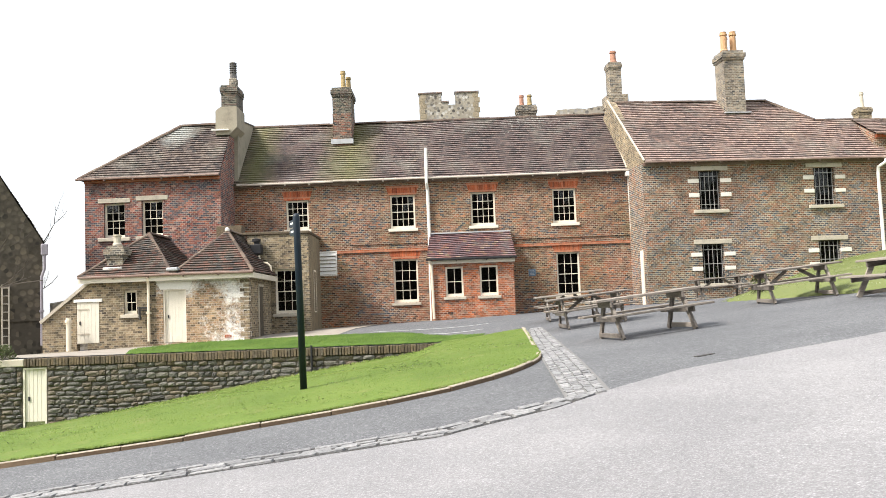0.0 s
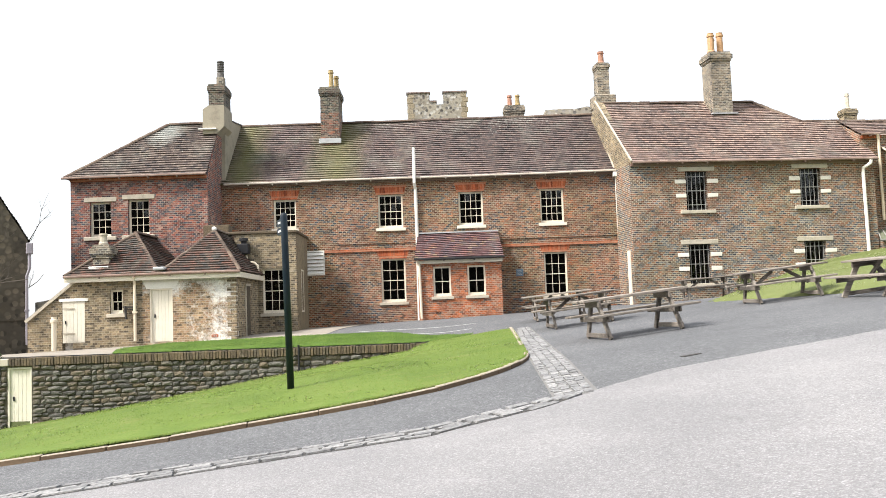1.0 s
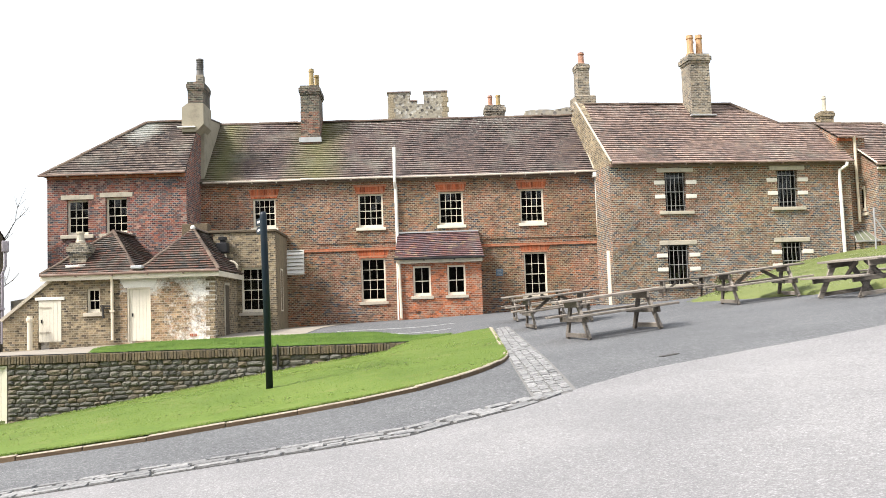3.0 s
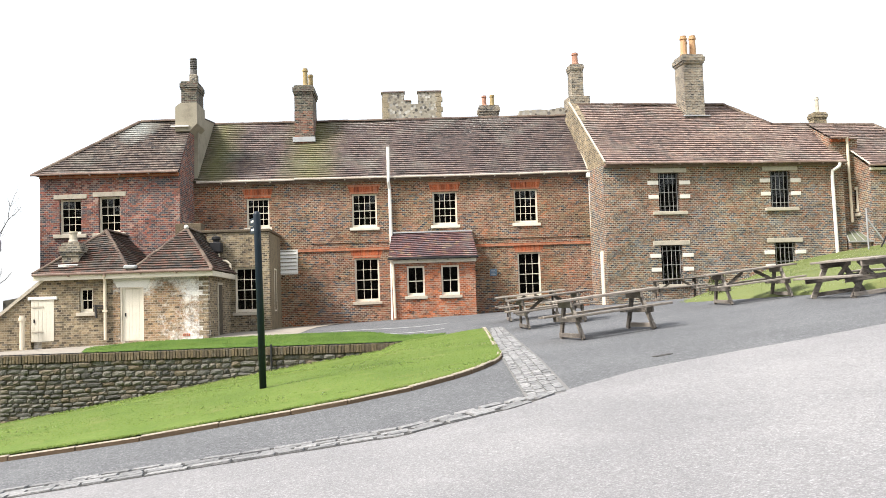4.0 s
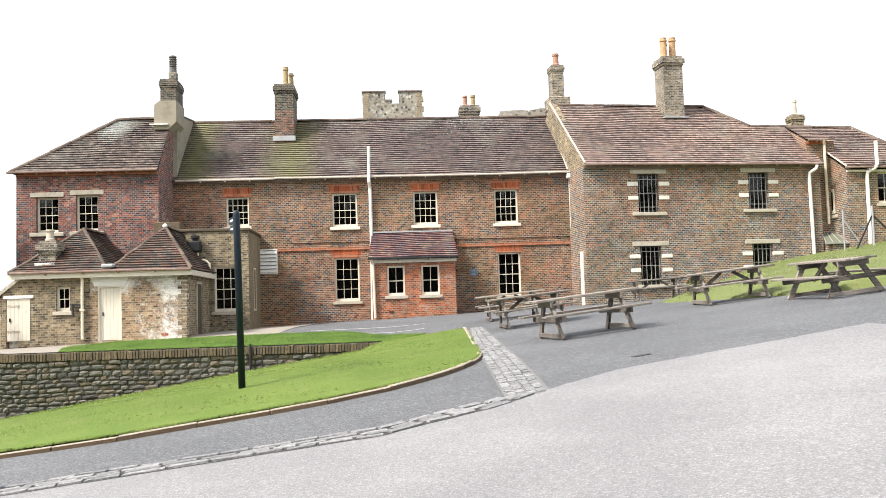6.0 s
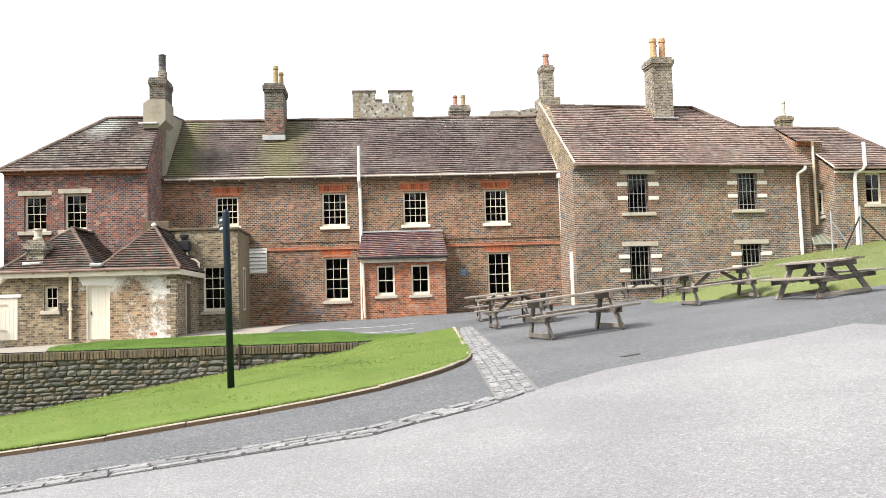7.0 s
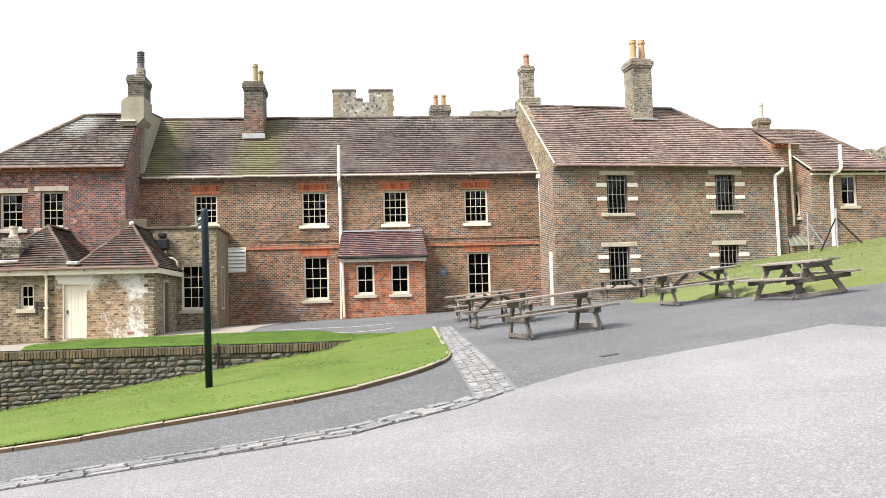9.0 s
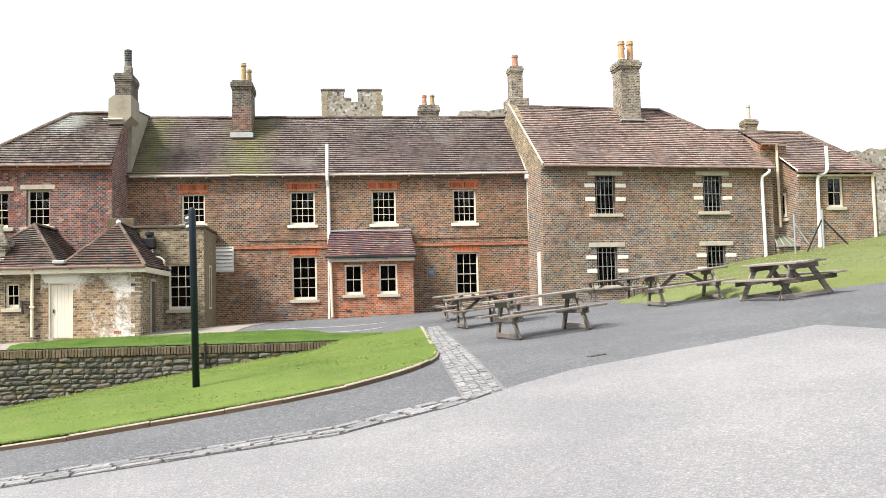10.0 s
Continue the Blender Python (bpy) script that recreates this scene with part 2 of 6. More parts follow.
def glass_mat():
    mat = bpy.data.materials.new("window_glass")
    mat.use_nodes = True
    nt = mat.node_tree
    nt.nodes.clear()
    out = nt.nodes.new("ShaderNodeOutputMaterial")
    mixer = nt.nodes.new("ShaderNodeMixShader")
    fres = nt.nodes.new("ShaderNodeFresnel")
    fres.inputs["IOR"].default_value = 1.5
    tr = nt.nodes.new("ShaderNodeBsdfTransparent")
    tr.inputs["Color"].default_value = (0.45, 0.47, 0.46, 1)
    gl = nt.nodes.new("ShaderNodeBsdfGlossy")
    gl.inputs["Roughness"].default_value = 0.06
    nt.links.new(fres.outputs[0], mixer.inputs[0])
    nt.links.new(tr.outputs[0], mixer.inputs[1])
    nt.links.new(gl.outputs[0], mixer.inputs[2])
    nt.links.new(mixer.outputs[0], out.inputs["Surface"])
    return mat


BLUE, BLUE2 = (0.075, 0.085, 0.105), (0.11, 0.115, 0.125)
M = {
    "brick_main": brick_mat("brick_main", [BLUE, (0.130, 0.075, 0.056), (0.240, 0.098, 0.062), (0.190, 0.128, 0.090), (0.275, 0.112, 0.065), (0.210, 0.150, 0.098), (0.360, 0.130, 0.065)], (0.46, 0.395, 0.31), drift=1.0, tint=(0.88, 0.92, 0.80)),
    "brick_wing": brick_mat("brick_wing", [BLUE, (0.141, 0.070, 0.066), BLUE2, (0.262, 0.075, 0.058), (0.202, 0.092, 0.078), (0.33, 0.115, 0.07), (0.36, 0.25, 0.21)], (0.38, 0.31, 0.26), drift=1.0),
    "brick_range": brick_mat("brick_range", [(0.085, 0.095, 0.115), (0.16, 0.165, 0.18), (0.20, 0.118, 0.085), (0.175, 0.15, 0.125), (0.275, 0.12, 0.075), (0.21, 0.155, 0.105), (0.30, 0.14, 0.085)], (0.56, 0.50, 0.41), drift=1.5, tint=(0.88, 0.93, 0.86)),
    "brick_porch": brick_mat("brick_porch", [(0.20, 0.12, 0.09), (0.34, 0.105, 0.05), (0.40, 0.12, 0.05), (0.46, 0.145, 0.055), (0.33, 0.15, 0.09), (0.28, 0.19, 0.14)], (0.46, 0.33, 0.25), streak=0.3),
    "brick_stock": brick_mat("brick_stock", [(0.12, 0.10, 0.075), (0.22, 0.18, 0.112), (0.30, 0.245, 0.155), (0.25, 0.19, 0.125), (0.36, 0.30, 0.195), (0.19, 0.175, 0.15)], (0.40, 0.35, 0.26)),
    "brick_limewashed": brick_mat("brick_limewashed", [(0.22, 0.17, 0.10), (0.34, 0.23, 0.13), (0.38, 0.28, 0.17), (0.34, 0.20, 0.12)], (0.44, 0.38, 0.30), wash=(0.76, 0.75, 0.71), wash_range=(0.46, 0.56), wash_at=(-7.5, 3.0)),
    "brick_render": brick_mat("brick_render", [(0.19, 0.15, 0.10), (0.24, 0.19, 0.12), (0.30, 0.24, 0.16)], (0.28, 0.23, 0.17), wash=(0.25, 0.21, 0.14), wash_range=(0.3, 0.5)),
    "brick_stack": brick_mat("brick_stack", [(0.10, 0.10, 0.095), (0.19, 0.165, 0.13), (0.25, 0.205, 0.15), (0.24, 0.225, 0.19), (0.32, 0.265, 0.19)], (0.42, 0.39, 0.33), streak=0.55),
    "brick_old_stack": brick_mat("brick_old_stack", [(0.07, 0.07, 0.065), (0.17, 0.10, 0.08), (0.24, 0.10, 0.07), (0.18, 0.15, 0.12), (0.32, 0.12, 0.07)], (0.30, 0.27, 0.22), streak=0.6),
    "brick_dark_stack": brick_mat("brick_dark_stack", [(0.05, 0.055, 0.045), (0.10, 0.095, 0.08), (0.15, 0.10, 0.08), (0.12, 0.12, 0.09), (0.20, 0.15, 0.11)], (0.26, 0.25, 0.21), streak=0.6),
    "brick_red": brick_mat("brick_red", [(0.36, 0.09, 0.04), (0.43, 0.115, 0.045), (0.40, 0.14, 0.07)], (0.42, 0.20, 0.12), bw=0.075, bh=0.3, streak=0.25),
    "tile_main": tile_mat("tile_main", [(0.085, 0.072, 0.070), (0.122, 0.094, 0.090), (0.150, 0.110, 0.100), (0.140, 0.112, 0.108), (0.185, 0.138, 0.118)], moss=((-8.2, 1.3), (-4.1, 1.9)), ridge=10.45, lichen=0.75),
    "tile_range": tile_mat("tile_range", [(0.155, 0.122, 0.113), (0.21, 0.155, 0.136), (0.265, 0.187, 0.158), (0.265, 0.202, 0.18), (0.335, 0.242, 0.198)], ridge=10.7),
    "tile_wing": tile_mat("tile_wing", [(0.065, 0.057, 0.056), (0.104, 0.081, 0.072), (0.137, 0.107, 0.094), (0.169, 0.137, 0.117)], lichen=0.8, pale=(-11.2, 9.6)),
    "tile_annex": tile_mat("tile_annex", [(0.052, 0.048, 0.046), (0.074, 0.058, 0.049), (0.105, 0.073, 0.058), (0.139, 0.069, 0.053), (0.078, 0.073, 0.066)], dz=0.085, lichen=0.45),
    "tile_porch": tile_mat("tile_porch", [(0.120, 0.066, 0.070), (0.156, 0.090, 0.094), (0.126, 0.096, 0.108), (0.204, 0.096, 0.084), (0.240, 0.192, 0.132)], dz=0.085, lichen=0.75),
    "cream": plain_mat("cream_paint", (0.74, 0.68, 0.56), 0.5, dirt=0.25),
    "white": plain_mat("white_paint", (0.80, 0.78, 0.72), 0.5, dirt=0.2),
    "block": plain_mat("white_block", (0.78, 0.74, 0.66), 0.8, dirt=0.4, dirt_color=(0.4, 0.34, 0.26)),
    "sill": plain_mat("stone_sill", (0.50, 0.45, 0.36), 0.9, dirt=0.5, scale=5.0, bump=0.4),
    "side_door": plain_mat("weathered_door", (0.075, 0.062, 0.045), 0.8, dirt=0.6, dirt_color=(0.2, 0.17, 0.12), scale=4),
    "door": plain_mat("cream_door", (0.70, 0.655, 0.545), 0.55, dirt=0.15),
    "gutter": plain_mat("cast_gutter", (0.22, 0.15, 0.12), 0.6, dirt=0.5, dirt_color=(0.5, 0.45, 0.38)),
    "gutter_pale": plain_mat("painted_gutter", (0.52, 0.46, 0.39), 0.6, dirt=0.6, dirt_color=(0.2, 0.09, 0.05), scale=2.0),
    "pipe": plain_mat("cream_pipe", (0.72, 0.64, 0.50), 0.5, dirt=0.3, dirt_color=(0.35, 0.2, 0.1)),
    "iron": plain_mat("black_iron", (0.02, 0.02, 0.022), 0.55),
    "bars": plain_mat("painted_bars", (0.33, 0.325, 0.31), 0.55, dirt=0.5),
    "dark_sash": plain_mat("grey_sash", (0.012, 0.012, 0.012), 0.6, dirt=0.1),
    "post": plain_mat("post_paint", (0.008, 0.017, 0.027), 0.38, dirt=0.1, scale=6),
    "lead": plain_mat("lead_sheet", (0.42, 0.43, 0.44), 0.55, dirt=0.3),
    "mortar": plain_mat("lime_mortar", (0.50, 0.45, 0.36), 0.95, bump=0.5),
    "pot": plain_mat("clay_pot", (0.50, 0.30, 0.16), 0.8, dirt=0.3, scale=6),
    "pot_dull": plain_mat("lichened_pot", (0.36, 0.27, 0.13), 0.85, dirt=0.6, dirt_color=(0.10, 0.09, 0.06), scale=9),
    "pot_red": plain_mat("red_clay_pot", (0.40, 0.21, 0.145), 0.8, dirt=0.6, scale=8),
    "pot_grey": plain_mat("grey_pot", (0.16, 0.15, 0.14), 0.8, dirt=0.6, dirt_color=(0.03, 0.03, 0.03), scale=9),
    # near-black colour stands in for the shade inside the rooms
    "room_shade": plain_mat("dark_interior", (0.03, 0.028, 0.026), 0.9),
    "render": plain_mat("cement_render", (0.33, 0.295, 0.225), 0.95, dirt=0.6, scale=1.5, bump=0.5),
    "flint": rubble_mat("flint_rubble", [(0.08, 0.075, 0.07), (0.24, 0.21, 0.17), (0.52, 0.50, 0.46), (0.15, 0.14, 0.13), (0.42, 0.38, 0.31)], (0.33, 0.30, 0.245), 0.2),
    "ragstone": rubble_mat("dark_ragstone", [(0.045, 0.04, 0.032), (0.085, 0.073, 0.055), (0.115, 0.10, 0.075), (0.15, 0.125, 0.09), (0.07, 0.06, 0.045)], (0.085, 0.073, 0.056), 0.2),
    "quoin": stone_mat("quoin_stone", [(0.26, 0.22, 0.15), (0.32, 0.27, 0.19), (0.36, 0.31, 0.23)], per_piece=True),
    "stone": stone_mat("wall_stone", [(0.051, 0.048, 0.041), (0.089, 0.086, 0.079), (0.130, 0.127, 0.114), (0.165, 0.158, 0.137), (0.137, 0.110, 0.076), (0.192, 0.172, 0.137)], per_piece=True),
    "stone_joined": stone_mat("wall_stone_far", [(0.051, 0.048, 0.041), (0.089, 0.086, 0.079), (0.130, 0.127, 0.114), (0.165, 0.158, 0.137), (0.137, 0.110, 0.076), (0.192, 0.172, 0.137)]),
    "joint": plain_mat("dark_joint", (0.10, 0.086, 0.064), 0.95, bump=0.6),
    "bed": plain_mat("gritty_bed", (0.05, 0.049, 0.047), 0.95, dirt=0.5, scale=5, bump=0.6),
    "strip_bed": plain_mat("sandy_bed", (0.17, 0.168, 0.16), 0.95, dirt=0.5, scale=5, bump=0.6),
    "coping": stone_mat("coping_brick", [(0.075, 0.062, 0.045), (0.12, 0.095, 0.065), (0.17, 0.13, 0.08), (0.105, 0.092, 0.072)], per_piece=True),
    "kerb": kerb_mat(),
    "sett": stone_mat("granite_sett", [(0.17, 0.172, 0.175), (0.225, 0.227, 0.23), (0.29, 0.29, 0.29)], per_piece=True, lift=0.1),
    "road": asphalt_mat("light_asphalt", (0.198, 0.195, 0.197), (0.315, 0.311, 0.312), chips=0.32),
    "pavement": asphalt_mat("dark_asphalt", (0.098, 0.101, 0.105), (0.22, 0.222, 0.225), 1.0, 0.7, 44.0),
    "path": plain_mat("pale_concrete", (0.29, 0.26, 0.22), 0.95, dirt=0.6, scale=1.2, bump=0.4),
    "wood": wood_mat("weathered_wood", (0.33, 0.29, 0.245), (0.05, 0.042, 0.036), 0.55),
    "grass": grass_mat("lawn", [(0.052, 0.090, 0.010), (0.095, 0.148, 0.018), (0.145, 0.195, 0.038)]),
    "grass_lush": grass_mat("long_grass", [(0.045, 0.095, 0.010), (0.07, 0.13, 0.015), (0.10, 0.165, 0.025)], amount=0.1),
    "blade_lush": blade_mat("long_blades", [(0.045, 0.095, 0.010), (0.07, 0.135, 0.015), (0.095, 0.165, 0.022), (0.12, 0.18, 0.03)]),
    "bank": grass_mat("rough_grass", [(0.10, 0.125, 0.038), (0.135, 0.16, 0.05), (0.175, 0.195, 0.075)], amount=0.35),
    "blade": blade_mat("grass_blades", [(0.048, 0.085, 0.009), (0.085, 0.138, 0.015), (0.116, 0.172, 0.024), (0.152, 0.20, 0.042), (0.215, 0.205, 0.09)]),
    "blade_dry": blade_mat("rough_grass_blades", [(0.095, 0.125, 0.032), (0.115, 0.15, 0.038), (0.14, 0.175, 0.048), (0.165, 0.195, 0.06), (0.20, 0.21, 0.09)]),
    "earth": plain_mat("rough_ground", (0.10, 0.12, 0.045), 0.95, dirt=0.6, scale=0.2, bump=0.5),
    "bark": plain_mat("grey_bark", (0.10, 0.085, 0.07), 0.95, dirt=0.5, bump=0.6),
    "flower": plain_mat("white_petals", (0.8, 0.8, 0.75), 0.7, dirt=0.0),
    "leaf": blade_mat("shrub_leaves", [(0.05, 0.07, 0.02), (0.09, 0.11, 0.04), (0.13, 0.14, 0.06)]),
    "mark": plain_mat("road_marking", (0.42, 0.42, 0.41), 0.8, dirt=0.95, dirt_color=(0.2, 0.2, 0.2), scale=6),
    "plaque": plain_mat("blue_plaque", (0.10, 0.16, 0.22), 0.4),
    "galv": plain_mat("galvanised_steel", (0.48, 0.48, 0.50), 0.4, 0.6, dirt=0.2),
    "cloudy": plain_mat("cloudy_glazing", (0.17, 0.19, 0.13), 0.25, dirt=0.5),
    "glass": glass_mat(),
}


# ---- small builders ----
def box(bm, x0, x1, y0, y1, z0, z1, bevel=0.0):
    v = [bm.verts.new((x, y, z)) for x in (x0, x1) for y in (y0, y1) for z in (z0, z1)]
    quads = ((0, 1, 3, 2), (4, 6, 7, 5), (0, 4, 5, 1), (2, 3, 7, 6), (0, 2, 6, 4), (1, 5, 7, 3))
    faces = [bm.faces.new([v[i] for i in q]) for q in quads]
    if bevel:
        edges = {e for f in faces for e in f.edges}
        bmesh.ops.bevel(bm, geom=list(edges), offset=bevel, segments=1, affect="EDGES")


def bar(bm, a, b, w, h=None, up=(0, 0, 1)):
    """A squared bar from a to b."""
    a, b = Vector(a), Vector(b)
    h = h or w
    d = (b - a).normalized()
    s = d.cross(Vector(up))
    s = s.normalized() if s.length > 1e-4 else Vector((1, 0, 0))
    t = s.cross(d).normalized()
    v = [bm.verts.new(p + s * i * w / 2 + t * j * h / 2) for p in (a, b) for i, j in ((-1, -1), (1, -1), (1, 1), (-1, 1))]
    for q in ((0, 1, 2, 3), (7, 6, 5, 4), (0, 4, 5, 1), (1, 5, 6, 2), (2, 6, 7, 3), (3, 7, 4, 0)):
        bm.faces.new([v[i] for i in q])


def tube(bm, points, r, n=8, r_end=None):
    """A round pipe along points; r may taper to r_end."""
    pts = [Vector(p) for p in points]
    rings = []
    for i, p in enumerate(pts):
        d = (pts[min(i + 1, len(pts) - 1)] - pts[max(i - 1, 0)]).normalized()
        s = d.cross(Vector((0.3, 0.9, 0.2))).normalized()
        t = d.cross(s)
        k = r if r_end is None else r + (r_end - r) * i / max(1, len(pts) - 1)
        rings.append([bm.verts.new(p + (s * math.cos(a) + t * math.sin(a)) * k) for a in (2 * math.pi * j / n for j in range(n))])
    for a, b in zip(rings, rings[1:]):
        for j in range(n):
            bm.faces.new((a[j], a[(j + 1) % n], b[(j + 1) % n], b[j]))
    bm.faces.new(rings[0][::-1])
    bm.faces.new(rings[-1])


def lathe(bm, cx, cy, profile, n=12):
    """profile: (radius, z) from the bottom up."""
    rings = [[bm.verts.new((cx + r * math.cos(2 * math.pi * j / n), cy + r * math.sin(2 * math.pi * j / n), z)) for j in range(n)] for r, z in profile]
    for a, b in zip(rings, rings[1:]):
        for j in range(n):
            bm.faces.new((a[j], a[(j + 1) % n], b[(j + 1) % n], b[j]))
    bm.faces.new(rings[0][::-1])
    bm.faces.new(rings[-1])


def mesh_of(name, bm, material, smooth=False):
    bmesh.ops.recalc_face_normals(bm, faces=bm.faces)
    me = bpy.data.meshes.new(name)
    bm.to_mesh(me)
    bm.free()
    me.materials.append(M[material] if isinstance(material, str) else material)
    if smooth:
        me.polygons.foreach_set("use_smooth", [True] * len(me.polygons))
    return me


def part(name, bm, material, parent, label="", at=(0, 0, 0), smooth=False):
    ob = new(name, mesh_of(name, bm, material, smooth))
    ob.parent = parent
    ob.location = at
    return tagged(ob, label)


def alike(name, me, parent, m=None, at=None):
    ob = new(name, me)
    ob.parent = parent
    if m is not None:
        ob.matrix_basis = m
    if at is not None:
        ob.location = at
    return ob


def thing(name, m, label, category, group="", kind=""):
    ob = new(name)
    ob.empty_display_size = 0.2
    ob.matrix_basis = m
    return tagged(ob, label, category, group, kind)


def solid(name, bm, material, label, category, m=None, group="", kind="", smooth=False):
    ob = new(name, mesh_of(name, bm, material, smooth))
    if m is not None:
        ob.matrix_basis = m
    return tagged(ob, label, category, group, kind)


def wall_bm(bm, x0, x1, z0, z1, y0, y1, openings=()):
    """A wall along x with rectangular openings (xa, xb, za, zb) that go through it."""
    xs = sorted({x0, x1, *[v for o in openings for v in o[:2]]})
    zs = sorted({z0, z1, *[v for o in openings for v in o[2:]]})

    def hole(i, j):
        if not (0 <= i < len(xs) - 1 and 0 <= j < len(zs) - 1):
            return True
        cx, cz = (xs[i] + xs[i + 1]) / 2, (zs[j] + zs[j + 1]) / 2
        return any(a < cx < b and c < cz < d for a, b, c, d in openings)

    got = {}

    def vert(i, j, y):
        key = (i, j, y)
        if key not in got:
            got[key] = bm.verts.new((xs[i], y, zs[j]))
        return got[key]

    for i in range(len(xs) - 1):
        for j in range(len(zs) - 1):
            if hole(i, j):
                continue
            bm.faces.new([vert(i, j, y0), vert(i + 1, j, y0), vert(i + 1, j + 1, y0), vert(i, j + 1, y0)])
            bm.faces.new([vert(i, j + 1, y1), vert(i + 1, j + 1, y1), vert(i + 1, j, y1), vert(i, j, y1)])
            for (di, dj), (a, b) in (((-1, 0), ((i, j), (i, j + 1))), ((1, 0), ((i + 1, j), (i + 1, j + 1))), ((0, -1), ((i, j), (i + 1, j))), ((0, 1), ((i, j + 1), (i + 1, j + 1)))):
                if hole(i + di, j + dj):
                    bm.faces.new([vert(*a, y0), vert(*b, y0), vert(*b, y1), vert(*a, y1)])


def gable_bm(bm, x0, x1, outline):
    """A wall across x with a (y, z) outline."""
    a = [bm.verts.new((x0, y, z)) for y, z in outline]
    b = [bm.verts.new((x1, y, z)) for y, z in outline]
    bm.faces.new(a)
    bm.faces.new(b[::-1])
    n = len(a)
    for i in range(n):
        bm.faces.new((a[i], b[i], b[(i + 1) % n], a[(i + 1) % n]))


def slope_bm(bm, poly, dz=0.11, lip=0.042, step=0.35, wave=0.035):
    """A tiled slope: courses of thickness lip over a plane polygon whose lowest edge is level."""
    poly = [Vector(p) for p in poly]
    nor = (poly[1] - poly[0]).cross(poly[2] - poly[0]).normalized()
    if nor.z < 0:
        nor = -nor
    zs = [p.z for p in poly]
    lo, hi = min(zs), max(zs)

    def cut(z):
        hits = []
        for a, b in zip(poly, poly[1:] + poly[:1]):
            if abs(a.z - b.z) < 1e-5:
                if abs(a.z - z) < 1e-4:
                    hits += [a, b]
            elif min(a.z, b.z) - 1e-6 <= z <= max(a.z, b.z) + 1e-6:
                hits.append(a + (b - a) * ((z - a.z) / (b.z - a.z)))
        along = Vector((-nor.y, nor.x, 0)).normalized()
        hits.sort(key=lambda p: p.dot(along))
        return hits[0], hits[-1]

    def sag(p):
        return noise.noise(p * 0.45) * wave * 1.6 + noise.noise(p * 2.3) * wave * 0.5

    k = math.ceil(lo / dz + 1e-6)
    levels = [lo] + [z for z in (dz * i for i in range(k, int(hi / dz) + 1)) if lo + 0.01 < z < hi - 0.01] + [hi]
    a, b = cut(lo)
    n = max(2, int((b - a).length / step))
    low = None
    for z0, z1 in zip(levels, levels[1:]):
        (a, b), (c, d) = cut(z0 + (1e-4 if z0 == lo else 0)), cut(z1)
        rows = [low or [bm.verts.new(p + nor * (sag(p) - 0.005)) for p in (a.lerp(b, i / n) for i in range(n + 1))], [], []]
        for i in range(n + 1):
            p, q = a.lerp(b, i / n), c.lerp(d, i / n)
            rows[1].append(bm.verts.new(p + nor * (sag(p) + lip + (random.random() - 0.5) * 0.010)))
            rows[2].append(bm.verts.new(q + nor * sag(q)))
        for r0, r1 in ((rows[0], rows[1]), (rows[1], rows[2])):
            for i in range(n):
                bm.faces.new((r0[i], r0[i + 1], r1[i + 1], r1[i]))
        low = rows[2]


def ridge_mesh():
    bm = bmesh.new()
    n = 7
    rings = [[bm.verts.new((x, 0.12 * math.cos(math.pi * j / (n - 1)), 0.10 * math.sin(math.pi * j / (n - 1)) - 0.03)) for j in range(n)] for x in (-0.215, 0.215)]
    for j in range(n - 1):
        bm.faces.new((rings[0][j], rings[0][j + 1], rings[1][j + 1], rings[1][j]))
    for r in rings:
        bm.faces.new(r)
    return mesh_of("ridge_tile", bm, "ridge")


M["ridge"] = stone_mat("ridge_tile", [(0.08, 0.06, 0.05), (0.12, 0.085, 0.068), (0.17, 0.13, 0.10)], per_piece=True)
RIDGE = ridge_mesh()


def ridge_run(parent, a, b, name="ridge_tile", fat=1.0):
    a, b = Vector(a), Vector(b)
    d = b - a
    n = max(1, round(d.length / 0.44))
    turn = d.to_track_quat("X", "Z").to_matrix().to_4x4()
    for i in range(n):
        jit = Vector((0, random.uniform(-0.008, 0.008), random.uniform(-0.008, 0.012)))
        alike(name, RIDGE, parent, Matrix.Translation(a + d * ((i + 0.5) / n) + jit) @ turn @ Matrix.Diagonal((d.length / n / 0.43, fat, fat, 1)))


PANES = {}


def pane_mesh(w, h):
    key = (round(w, 3), round(h, 3))
    if key not in PANES:
        bm = bmesh.new()
        box(bm, 0, w, -0.002, 0.002, 0, h)
        PANES[key] = mesh_of("pane", bm, "glass")
    return PANES[key]


